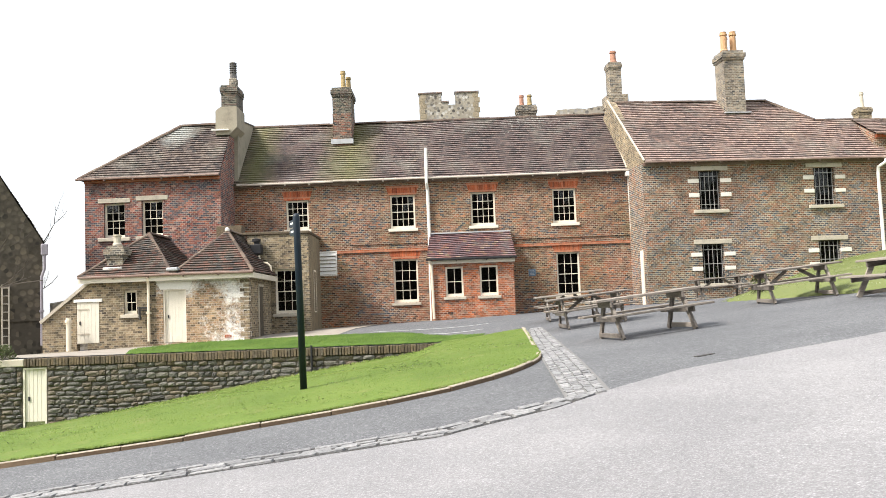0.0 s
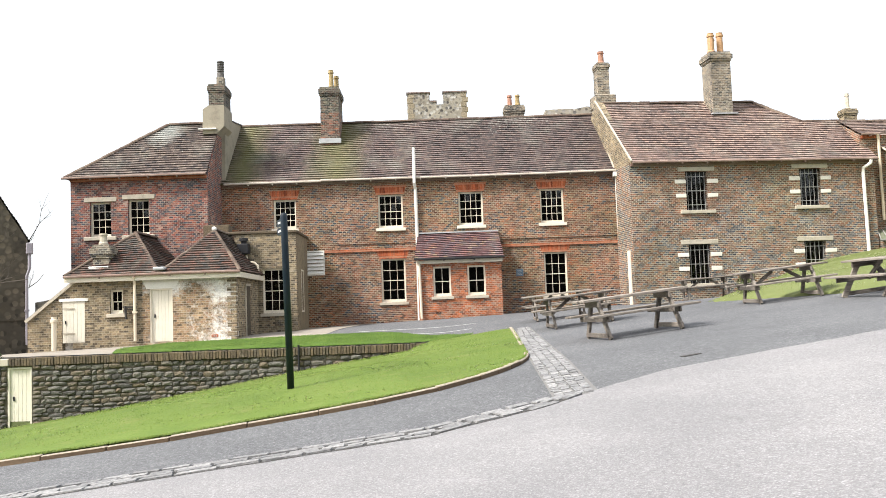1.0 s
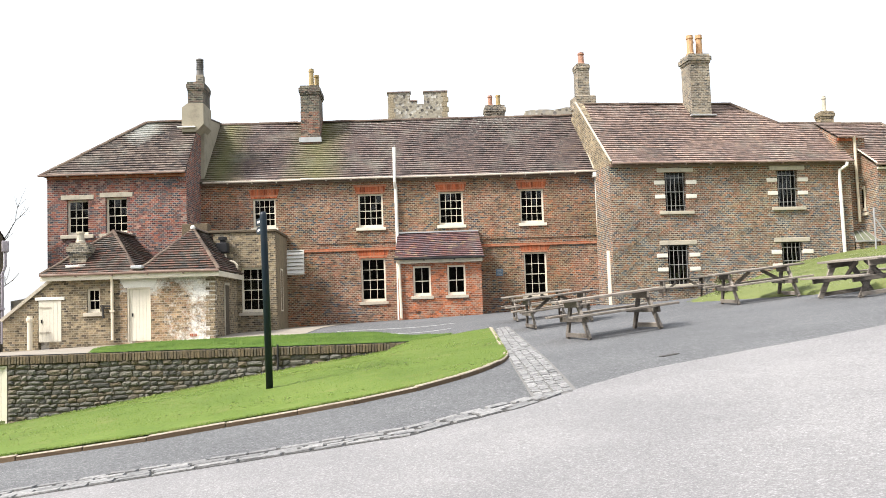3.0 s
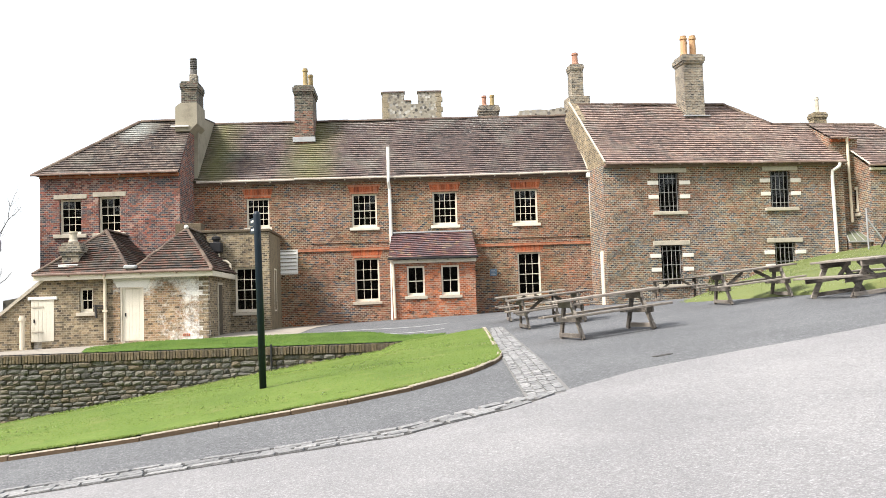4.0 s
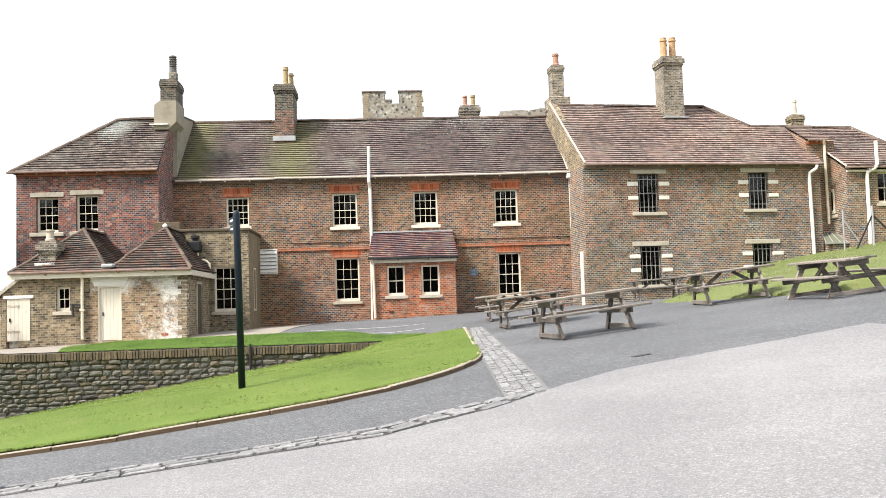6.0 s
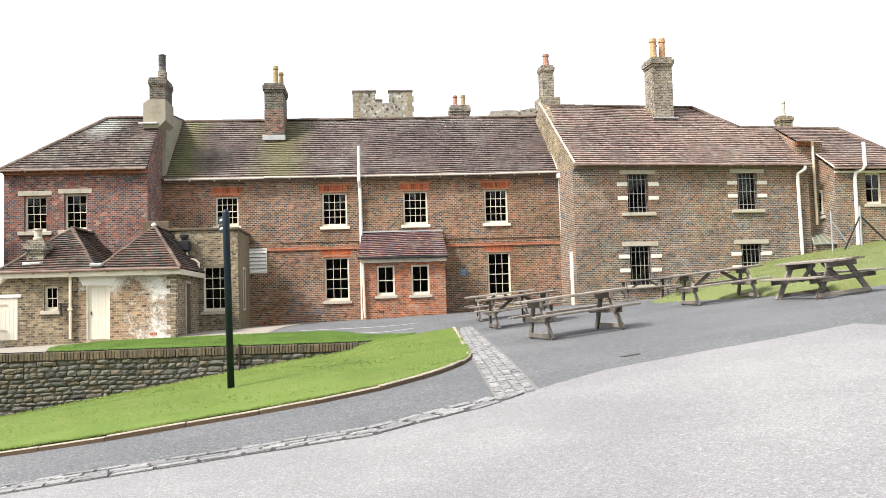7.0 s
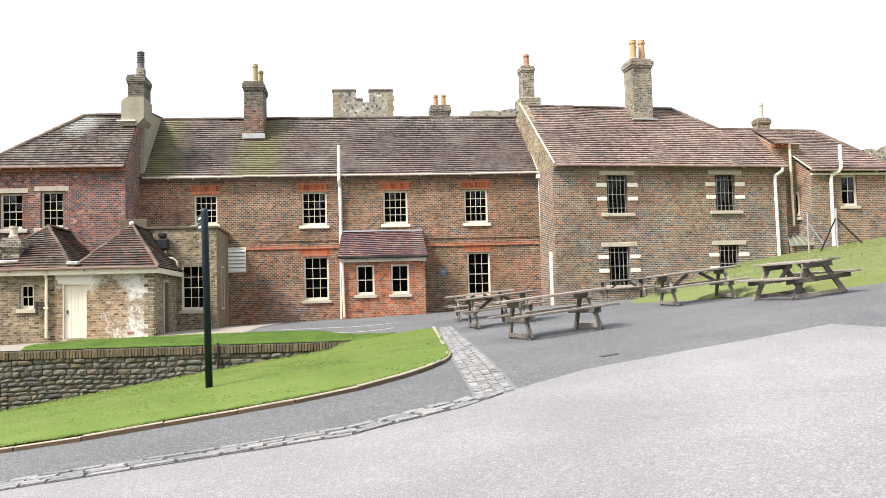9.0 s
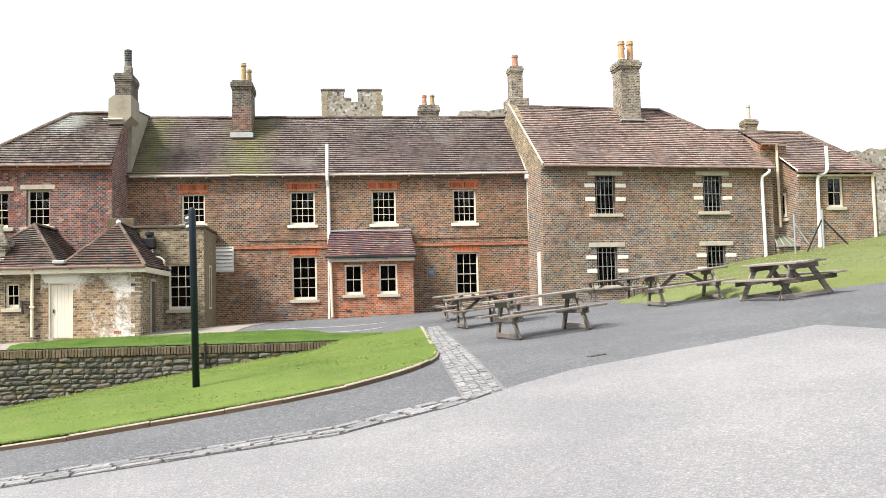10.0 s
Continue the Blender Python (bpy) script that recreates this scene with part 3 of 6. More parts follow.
def sash_window(parent, x, z, w, h, cols, rows, y=0.10, sill=True, paint="cream", label="", sill_mat="cream", split=0.5, curtain=False):
    """A sliding sash window in an opening whose lower left corner is (x, z); rows: pane rows of the upper and the lower sash."""
    f = 0.042
    bm = bmesh.new()
    wall_bm(bm, 0, w, 0, h, 0, 0.10, [(f, w - f, f * 1.1, h - f)])
    win = part("window", bm, paint, parent, label, (x, y, z))
    ih = h - f * 2.1
    zm = f * 1.1 + ih * (1 - split)
    for name, z0, z1, n, yy in (("upper_sash", zm - 0.02, h - f, rows[0], 0.02), ("lower_sash", f * 1.1, zm + 0.02, rows[1], 0.055)):
        s, g = 0.03, 0.019
        xs0, xs1 = f, w - f
        pw = (xs1 - xs0 - 2 * s - g * (cols - 1)) / cols
        bot = s * (2.4 if name == "lower_sash" else 1.0)
        ph = (z1 - z0 - s - bot - g * (n - 1)) / n
        holes = [(xs0 + s + i * (pw + g), xs0 + s + i * (pw + g) + pw, z0 + bot + j * (ph + g), z0 + bot + j * (ph + g) + ph) for i in range(cols) for j in range(n)]
        bm = bmesh.new()
        wall_bm(bm, xs0, xs1, z0, z1, yy, yy + 0.035, holes)
        part(name, bm, paint, win)
        pm = pane_mesh(pw, ph)
        for a, _, c, _ in holes:
            p = alike("pane", pm, win, at=(a, yy + 0.02, c))
            p.rotation_euler = (random.uniform(-0.012, 0.012), 0, random.uniform(-0.012, 0.012))
            p.visible_shadow = False
    if sill:
        bm = bmesh.new()
        box(bm, -0.10, w + 0.10, -y - 0.07, 0.02, -0.13, -0.004, 0.012)
        part("window_sill", bm, sill_mat, win)
    return win


def downpipe(parent, points, r=0.05, material="pipe", name="downpipe", label="", brackets=True):
    bm = bmesh.new()
    tube(bm, points, r)
    if brackets:
        for a, b in zip(points, points[1:]):
            a, b = Vector(a), Vector(b)
            if abs(a.x - b.x) + abs(a.y - b.y) < 0.02 and abs(a.z - b.z) > 1.5:
                for i in range(1, int(abs(a.z - b.z) / 1.6) + 1):
                    c = a.lerp(b, i / (int(abs(a.z - b.z) / 1.6) + 1))
                    box(bm, c.x - r * 1.5, c.x + r * 1.5, c.y - r * 1.3, c.y + r * 1.6, c.z - 0.035, c.z + 0.035)
    return part(name, bm, material, parent, label, smooth=False)


def gutter(parent, x0, x1, y, z, material="gutter", sag=0.0):
    bm = bmesh.new()
    n = max(2, int(abs(x1 - x0) / 1.0))
    pts = [(x0 + (x1 - x0) * i / n, y, z - sag * math.sin(math.pi * i / n) + random.uniform(-0.008, 0.008)) for i in range(n + 1)]
    tube(bm, pts, 0.046, 7)
    for p in pts[1:-1]:
        box(bm, p[0] - 0.02, p[0] + 0.02, y - 0.03, y + 0.12, p[2] - 0.09, p[2] - 0.02)
    return part("gutter", bm, material, parent, "rain gutter with peeling pale paint")


def pot(parent, x, y, z, r=0.13, h=0.65, material="pot", style=0):
    bm = bmesh.new()
    if style == 0:
        prof = [(r * 1.15, z), (r * 1.15, z + 0.08), (r * 0.95, z + 0.12), (r * 0.85, z + h * 0.8), (r * 1.08, z + h * 0.83), (r * 1.08, z + h * 0.9), (r * 0.9, z + h * 0.92), (r * 0.95, z + h)]
    else:
        prof = [(r, z), (r, z + h * 0.3)]
        for i in range(5):
            zz = z + h * (0.3 + i * 0.13)
            prof += [(r * 0.7, zz + 0.005), (r * 0.7, zz + h * 0.06), (r * 1.05, zz + h * 0.065), (r * 1.05, zz + h * 0.12)]
        prof += [(r * 0.5, z + h)]
    lathe(bm, x, y, prof)
    return part("chimney_pot", bm, material, parent, "", smooth=False)


def stack(parent, x0, x1, y0, y1, z0, z1, material, cap=0.35, out=0.06, label="", flash=True):
    """A chimney shaft with an oversailing cap, one closed shell."""
    bm = bmesh.new()
    rings = []
    for o, z in ((0, z0), (0, z1 - cap), (out * 0.5, z1 - cap), (out * 0.5, z1 - cap * 0.75), (out, z1 - cap * 0.75), (out, z1 - cap * 0.25), (out * 0.3, z1 - cap * 0.25), (out * 0.2, z1)):
        rings.append([bm.verts.new((x, y, z + random.uniform(-0.008, 0.008))) for x, y in ((x0 - o, y0 - o), (x1 + o, y0 - o), (x1 + o, y1 + o), (x0 - o, y1 + o))])
    for a, b in zip(rings, rings[1:]):
        for j in range(4):
            bm.faces.new((a[j], a[(j + 1) % 4], b[(j + 1) % 4], b[j]))
    bm.faces.new(rings[0])
    bm.faces.new(rings[-1])
    return part("chimney_shaft", bm, material, parent, label)


# ---- the lie of the land ----
def smooth(a, b, v):
    k = min(1.0, max(0.0, (v - a) / (b - a)))
    return k * k * (3 - 2 * k)


def rise(y):
    """The road climbs, then the yard beyond it is flatter."""
    y = max(-40.0, min(30.0, y))
    return 0.0415 * y if y < 13 else 0.5395 + 0.02 * (y - 13) + 0.03225 * (1 - math.exp(-(y - 13) / 1.5))


def plane_z(x, y):
    return (0.115 - 0.013 * smooth(11.5, 18, y)) * max(-30.0, min(30.0, x)) + rise(y)


def far_z(x, y):
    return 1.25 + 0.04 * max(-30.0, min(30.0, x)) + 0.01 * (y - 37)


def base_z(x, y):
    s = smooth(24, 36, y)
    return (1 - s) * plane_z(x, y) + s * far_z(x, y)


def bank_edge(y):
    return 9.54 + 5.0 * (19.4 - y) if y < 19.4 else 9.54 - 0.42 * (y - 19.4) if y < 24.4 else 7.44 + 0.48 * (y - 24.4)


def bank_z(x, y):
    """A grassy slope that leans up to the right and back, with a steeper foot."""
    base = base_z(x, y)
    u = max(0.0, x - bank_edge(y))
    slope = -0.15 + 0.150 * min(x, 32.0) + 0.030 * min(y, 24.0) + 0.010 * max(0.0, y - 24.0)
    return base + max(0.0, slope - base + 0.02) * (1 - math.exp(-u / 0.8))


def curve(pts):
    """A smooth curve y(x) through a few points."""
    def at(x):
        x = min(pts[-1][0], max(pts[0][0], x))
        i = next(k for k in range(len(pts) - 1) if x <= pts[k + 1][0])
        (x0, y0), (x1, y1) = pts[i], pts[i + 1]

        def rise(k):
            if k in (0, len(pts) - 1):
                return 0.0
            (xa, ya), (xb, yb), (xc, yc) = pts[k - 1], pts[k], pts[k + 1]
            s0, s1 = (yb - ya) / (xb - xa), (yc - yb) / (xc - xb)
            return 0.0 if s0 * s1 <= 0 else 2 * s0 * s1 / (s0 + s1)

        h = x1 - x0
        t = (x - x0) / h
        m0 = rise(i) * h
        m1 = (rise(i + 1) if i + 1 < len(pts) - 1 else (y1 - y0) / h) * h
        return (2 * t ** 3 - 3 * t * t + 1) * y0 + (t ** 3 - 2 * t * t + t) * m0 + (3 * t * t - 2 * t ** 3) * y1 + (t ** 3 - t * t) * m1
    return at


# the kerb of the lawn: straight, then curling back at its tip
kerb_y = curve(((-40, 11.7), (-6.0, 11.6), (-3.5, 11.5), (-2.5, 11.66), (-1.3, 11.84), (-0.1, 12.3), (0.65, 12.98), (1.12, 13.75), (1.38, 14.5), (1.50, 15.2), (1.60, 16.9), (1.69, 18.5), (1.80, 20.4), (1.92, 22.6), (2.03, 24.85)))


WALL_Y = 25.5
CONTACT = 0.1635


def lawn_back(x):
    return WALL_Y if x < -0.2 else 26.0 - (x + 0.2) * 0.50


def contact_z(x):
    """Height at which the lawn meets the foot of the retaining wall."""
    if x > -0.9:
        return 0.475 + 0.30 * (min(x, 0.0) + 0.9)
    return 0.475 + 0.144 * (x + 0.9) if x > -3.7 else 0.0718 + CONTACT * (max(x, -13.5) + 3.7) + 0.05 * min(0.0, x + 13.5)


def lawn_z(x, y):
    k0 = kerb_y(x)
    z0 = plane_z(x, k0) + 0.072
    w = smooth(-0.9, 0.1, x)
    k = min(1.0, max(0.0, (y - k0) / max(0.5, WALL_Y - k0)))
    z = z0 + (contact_z(x) - z0) * k + 0.17 * math.sin(math.pi * min(1.0, k * 1.4))
    if w > 0:
        back = WALL_Y if x < -0.2 else lawn_back(x)
        kb = min(1.0, max(0.0, (y - k0) / max(0.5, back - k0)))
        z1 = terrace_z(x, back) + 0.03
        z = z * (1 - w) + w * (z0 + (z1 - z0) * kb + 0.06 * math.sin(math.pi * kb) * smooth(1.9, 0.2, x))
    return z


def terrace_z(x, y):
    front = 0.70
    s = smooth(WALL_Y, 33.5, y)
    left = front * (1 - s) + far_z(x, y) * s
    w = smooth(-1.0, 2.0, x)
    return left * (1 - w) + base_z(x, y) * w


def strip(bm, xs, y_lo, y_hi, z_at, n, power=1.0, lift=0.0):
    """A sheet over the columns xs, from y_lo(x) to y_hi(x), draped on z_at."""
    cols = []
    for x in xs:
        a, b = y_lo(x), y_hi(x)
        cols.append([bm.verts.new((x, y, z_at(x, y) + lift)) for y in (a + (b - a) * (j / n) ** power for j in range(n + 1))])
    for c, d in zip(cols, cols[1:]):
        for j in range(n):
            bm.faces.new((c[j], d[j], d[j + 1], c[j + 1]))


def span(a, b, n):
    return [a + (b - a) * i / n for i in range(n + 1)]


# the open ground, one sheet to the horizon, under everything else
bm = bmesh.new()
rings = [-2500, -900, -300, -120, -70, -45, -32, -24, -18, -12, -6, 0, 6, 12, 18, 24, 32, 45, 70, 120, 300, 900, 2500]
rows = [-2500, -900, -300, -120, -60, -40, -20, 0, 12, 20, 25.2, 25.8, 32, 38, 45, 60, 90, 150, 300, 900, 2500]


def sheet_z(x, y):
    if -45 <= x < 2.0 and y > 25.6:
        z = terrace_z(x, min(y, 45))
    elif x < 2.0 and y > 11.5:
        z = min(plane_z(x, y), contact_z(x), contact_z(x - 3)) - 1.6
    else:
        z = base_z(x, min(y, 45))
        if x > 6 and y > 45:
            z += min(4.0, 0.05 * (x - 6)) * smooth(45, 60, y)
    return z - 0.4 - 6.0 * smooth(60, 300, abs(x)) - 6 * smooth(90, 300, abs(y))


grid = [[bm.verts.new((x, y, sheet_z(x, y))) for y in rows] for x in rings]
for a, b in zip(grid, grid[1:]):
    for j in range(len(rows) - 1):
        bm.faces.new((a[j], b[j], b[j + 1], a[j + 1]))
solid("ground", bm, "earth", "rough grassy ground reaching the horizon", "ground", kind="structure")

# dark asphalt: the carriageway's edge, the yard with the tables, and the yard before the houses
bm = bmesh.new()
strip(bm, span(-40, -8, 16) + span(-7.5, 1.0, 30) + span(1.06, 2.03, 30), lambda x: -40, lambda x: min(24.85, kerb_y(x) + 0.04), plane_z, 40, 0.55)
solid("pavement_1", bm, "pavement", "dark grey worn asphalt beside the lawn", "pavement", kind="structure", smooth=True)
bm = bmesh.new()
strip(bm, span(2.03, 20, 60) + span(21, 45, 12), lambda x: -40, lambda x: 38.4, base_z, 90, 0.8)
solid("pavement_2", bm, "pavement", "dark grey asphalt yard with scattered pale chips", "pavement", kind="structure", smooth=True)
bm = bmesh.new()
strip(bm, span(-40, -12, 14) + span(-11.5, 2.03, 52), lambda x: WALL_Y + 0.25 if x < -0.2 else lawn_back(x) - 0.3, lambda x: 38.4, terrace_z, 30)
solid("pavement_3", bm, "pavement", "grey asphalt terrace in front of the houses", "pavement", kind="structure", smooth=True)


# pale carriageway
def road_y(x):
    """The far edge of the pale carriageway."""
    pts = ((-40, 9.0), (-4.7, 8.95), (-0.1, 9.02), (0.47, 9.36), (1.09, 9.66), (1.44, 9.98), (1.8, 10.36), (2.76, 11.05), (4.2, 11.36), (5.1, 11.5), (6.4, 11.8), (6.56, 10.6), (7.2, 6.0), (9, 2), (45, -12))
    for (a, ya), (b, yb) in zip(pts, pts[1:]):
        if a <= x <= b:
            return ya + (yb - ya) * (x - a) / (b - a) + noise.noise((x * 2.7, 0, 0)) * 0.03 + noise.noise((x * 9.0, 3, 0)) * 0.015
    return -12.0


bm = bmesh.new()
strip(bm, span(-40, -8, 16) + span(-7.9, 7.2, 150) + span(7.5, 45, 20), lambda x: -40, road_y, plane_z, 40, 0.55, 0.007)
solid("road", bm, "road", "pale grey worn asphalt carriageway", "road", kind="structure", smooth=True)

# lawn in front of the retaining wall, and the grass strip behind its coping
bm = bmesh.new()
strip(bm, span(-40, -14, 13) + span(-13.8, 1.0, 74) + span(1.05, 2.01, 30), lambda x: min(24.8, kerb_y(x) + 0.08), lambda x: lawn_back(x) if x > -0.2 else WALL_Y + 0.05, lawn_z, 40)
solid("lawn", bm, "grass", "sloping mown lawn of bright green grass", "lawn", kind="structure", smooth=True)


def strip_back(x):
    pts = ((-9.3, 27.0), (-8.6, 29.4), (-4.2, 29.5), (-1.7, 29.2), (0.3, 27.4), (1.1, 25.7))
    for (a, ya), (b, yb) in zip(pts, pts[1:]):
        if a <= x <= b:
            return ya + (yb - ya) * (x - a) / (b - a) + noise.noise((x * 2.0, 1, 0)) * 0.12
    return 26.0


def strip_z(x, y):
    return terrace_z(x, y) + 0.03 + 0.10 * smooth(0, 0.5, y - WALL_Y - 0.3) * smooth(0, 0.5, strip_back(x) - y) * smooth(0.3, -1.2, x)


bm = bmesh.new()
strip(bm, span(-9.3, 1.05, 70), lambda x: WALL_Y + 0.32, strip_back, lambda x, y: strip_z(x, y), 12)
solid("grass_strip", bm, "grass_lush", "narrow strip of long green grass behind the wall", "lawn", kind="structure", smooth=True)
bm = bmesh.new()
strip(bm, [7.3 + i * 0.12 for i in range(140)] + span(24.5, 45, 10), lambda x: 14.8, lambda x: 41.0,
      lambda x, y: bank_z(x, y) + 0.03 if x > bank_edge(y) else base_z(x, y) - 0.12, 160)
solid("grass_bank", bm, "bank", "rough grass bank rising beside the barred house", "bank", kind="structure", smooth=True)

# pale concrete apron before the outhouse
bm = bmesh.new()
strip(bm, span(-16, -9.02, 24) + span(-9, -3.0, 40), lambda x: WALL_Y + 0.35 if x < -9.3 else 29.3 if x < -3.9 else 29.4 + 8.6 * (x + 3.9), lambda x: 31.4 if x < -7 else 35 if x < -5.4 else 37.98, terrace_z, 16, 1.0, 0.02)
solid("pavement_4", bm, "path", "pale worn concrete apron before the outhouse", "pavement", kind="structure", smooth=True)


# ---- main range ----
def house(name, x, y, turn, label):
    return thing(name, pose(x, y, 0, 0, 0, turn), label, "house", "houses of the yard")


def shell(parent, w, d, z0, z1, material, openings, t=0.35, back=True, name="front_wall", floor_z=None):
    """Four walls; openings lie in the front."""
    bm = bmesh.new()
    wall_bm(bm, 0, w, z0, z1, 0, t, openings)
    part(name, bm, material, parent)
    for n, xa, xb in (("side_wall", 0, t), ("side_wall", w - t, w)):
        bm = bmesh.new()
        box(bm, xa, xb, t, d, z0, z1)
        part(n, bm, material, parent)
    bm = bmesh.new()
    box(bm, t, w - t, d - t, d, z0, z1)
    part("back_wall", bm, material, parent)
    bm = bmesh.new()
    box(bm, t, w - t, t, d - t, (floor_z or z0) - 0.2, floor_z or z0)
    part("room_floor", bm, "room_shade", parent)


# added wall behind the windows, its near-black colour standing in for room shade
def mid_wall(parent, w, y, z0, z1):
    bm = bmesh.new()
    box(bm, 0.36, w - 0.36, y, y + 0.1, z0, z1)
    part("inner_wall", bm, "room_shade", parent)


def arch(parent, x0, x1, z0, z1, y=-0.006, material="brick_red", splay=0.12):
    """A flat gauged arch over an opening, let into the wall and a few millimetres proud."""
    bm = bmesh.new()
    pts = [(x0 - 0.06, z0), (x1 + 0.06, z0), (x1 + 0.06 + splay, z1), (x0 - 0.06 - splay, z1)]
    a = [bm.verts.new((x, y, z)) for x, z in pts]
    b = [bm.verts.new((x, 0.10, z)) for x, z in pts]
    bm.faces.new(a)
    bm.faces.new(b[::-1])
    for i in range(4):
        bm.faces.new((a[i], b[i], b[(i + 1) % 4], a[(i + 1) % 4]))
    part("flat_arch", bm, material, parent, "red rubbed-brick flat arch")


OX = -8.93
main = house("house", OX, 38, 0, "long two-storey red and grey brick house with sash windows")
W = 8.0 - OX
wins_up = [(-6.76, 5.28, 0.95, 1.24), (-2.34, 5.16, 1.05, 1.43), (1.08, 5.16, 1.03, 1.43), (4.54, 5.14, 1.0, 1.46)]
wins_low = [(-2.29, 2.03, 1.03, 1.83), (4.60, 2.06, 0.97, 1.84)]
holes = [(x - OX, x - OX + w, z, z + h) for x, z, w, h in wins_up + wins_low]
shell(main, W, 6.8, 0.3, 7.28, "brick_main", holes, floor_z=1.3)
mid_wall(main, W, 2.6, 1.3, 7.2)
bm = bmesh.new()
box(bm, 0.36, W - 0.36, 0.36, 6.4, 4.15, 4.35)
part("upper_floor", bm, "room_shade", main)
for x, z, w, h in wins_up:
    sash_window(main, x - OX, z, w, h, 4, (2, 2), label="cream twelve-pane sash window")
    arch(main, x - OX, x - OX + w, z + h + 0.004, z + h + 0.40)
for x, z, w, h in wins_low:
    sash_window(main, x - OX, z, w, h, 3, (2, 2), label="tall cream sash window with twelve panes", sill_mat="sill")
    arch(main, x - OX, x - OX + w, z + h + 0.004, z + h + 0.33)
bm = bmesh.new()
box(bm, -4.65 - OX, W, -0.05, 0.0, 4.19, 4.30)
part("string_course", bm, "brick_red", main, "projecting red brick string course")
bm = bmesh.new()
box(bm, -4.0 - OX, W, -0.035, 0.0, 4.52, 4.57)
part("string_course", bm, "brick_main", main)
# roof
bm = bmesh.new()
slope_bm(bm, [(0, -0.22, 7.22), (W, -0.22, 7.22), (W, 3.4, 10.42), (0, 3.4, 10.42)])
slope_bm(bm, [(W, 7.0, 7.22), (0, 7.0, 7.22), (0, 3.4, 10.42), (W, 3.4, 10.42)])
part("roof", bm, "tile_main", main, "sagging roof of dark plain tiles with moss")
ridge_run(main, (0.2, 3.4, 10.44), (W - 0.1, 3.4, 10.44))
gutter(main, 0.15, -4.7 - OX, -0.27, 7.22, "gutter_pale")
gutter(main, -4.7 - OX, W - 0.05, -0.27, 7.25, "gutter_pale", sag=0.02)
bm = bmesh.new()
box(bm, 0.02, W - 0.02, -0.10, -0.002, 7.12, 7.24)
part("fascia", bm, "gutter", main)
bm = bmesh.new()
gable_bm(bm, -0.12, 0.16, [(0.0, 7.3), (3.4, 10.40), (3.55, 10.50), (0.2, 10.12)])
part("gable_wall", bm, "render", main, "cement-rendered parapet against the chimney")
bm = bmesh.new()
bar(bm, (0.02, 0.1, 10.13), (0.02, 3.55, 10.53), 0.32, 0.06)
part("coping", bm, "tile_wing", main)
# soil pipe that rises past the eaves, and the rain pipe beside the gable
px = -0.76 - OX
downpipe(main, [(px + 0.02, -0.34, 8.50), (px, -0.34, 7.0), (px + 0.03, -0.14, 6.75), (px + 0.04, -0.12, 4.85), (px + 0.02, -0.12, 1.2)], 0.07, "white", "soil_pipe", "white soil pipe rising above the eaves")
downpipe(main, [(W - 0.22, -0.30, 7.15), (W - 0.2, -0.12, 6.85), (W - 0.17, -0.12, 1.4)], 0.06, "white", label="white rain pipe with a hopper head")
bm = bmesh.new()
box(bm, W - 0.36, W - 0.06, -0.36, -0.04, 6.98, 7.18, 0.02)
part("hopper_head", bm, "white", main)
# white boarded vent and blue plaque
louvre = thing("louvred_vent", pose(-5.5, 37.94, 3.27), "white painted timber louvres over a wall opening", "vent")
bm = bmesh.new()
wall_bm(bm, 0, 0.84, 0, 1.03, 0, 0.05, [(0.05, 0.79, 0.05, 0.98)])
part("frame", bm, "white", louvre)
for i in range(6):
    bm = bmesh.new()
    bar(bm, (0.05, 0.02, 0.12 + i * 0.155), (0.79, 0.02, 0.12 + i * 0.155), 0.03, 0.14, (0, 0.5, 0.85))
    part("slat", bm, "white", louvre)
plaque = thing("wall_plaque", pose(3.4, 37.97, 2.93), "small blue-grey plaque with worn lettering on brick wall", "sign")
bm = bmesh.new()
box(bm, 0, 0.30, 0, 0.028, 0, 0.30, 0.008)
part("plate", bm, "plaque", plaque)
bm = bmesh.new()
for i in range(4):
    box(bm, 0.05, 0.25 - 0.03 * (i % 2), -0.004, 0.004, 0.06 + i * 0.055, 0.075 + i * 0.055)
part("lettering", bm, "lead", plaque)
# chimneys of the main range
stack(main, -4.90 - OX, -4.08 - OX, 1.96, 3.59, 10.64, 11.82, "brick_dark_stack", 0.4, 0.07)
stack(main, -4.91 - OX, -4.07 - OX, 1.95, 3.6, 8.6, 10.64, "brick_old_stack", 0.05, 0.0, "grey and red brick chimney stack, mossy at the top")
pot(main, -4.42 - OX, 2.25, 11.80, 0.12, 0.84, "pot_dull")
pot(main, -4.22 - OX, 2.6, 11.80, 0.12, 0.64, "pot_dull")
bm = bmesh.new()
box(bm, -5.0 - OX, -4.0 - OX, 1.88, 2.0, 9.24, 9.46, 0.01)
part("flashing", bm, "lead", main)

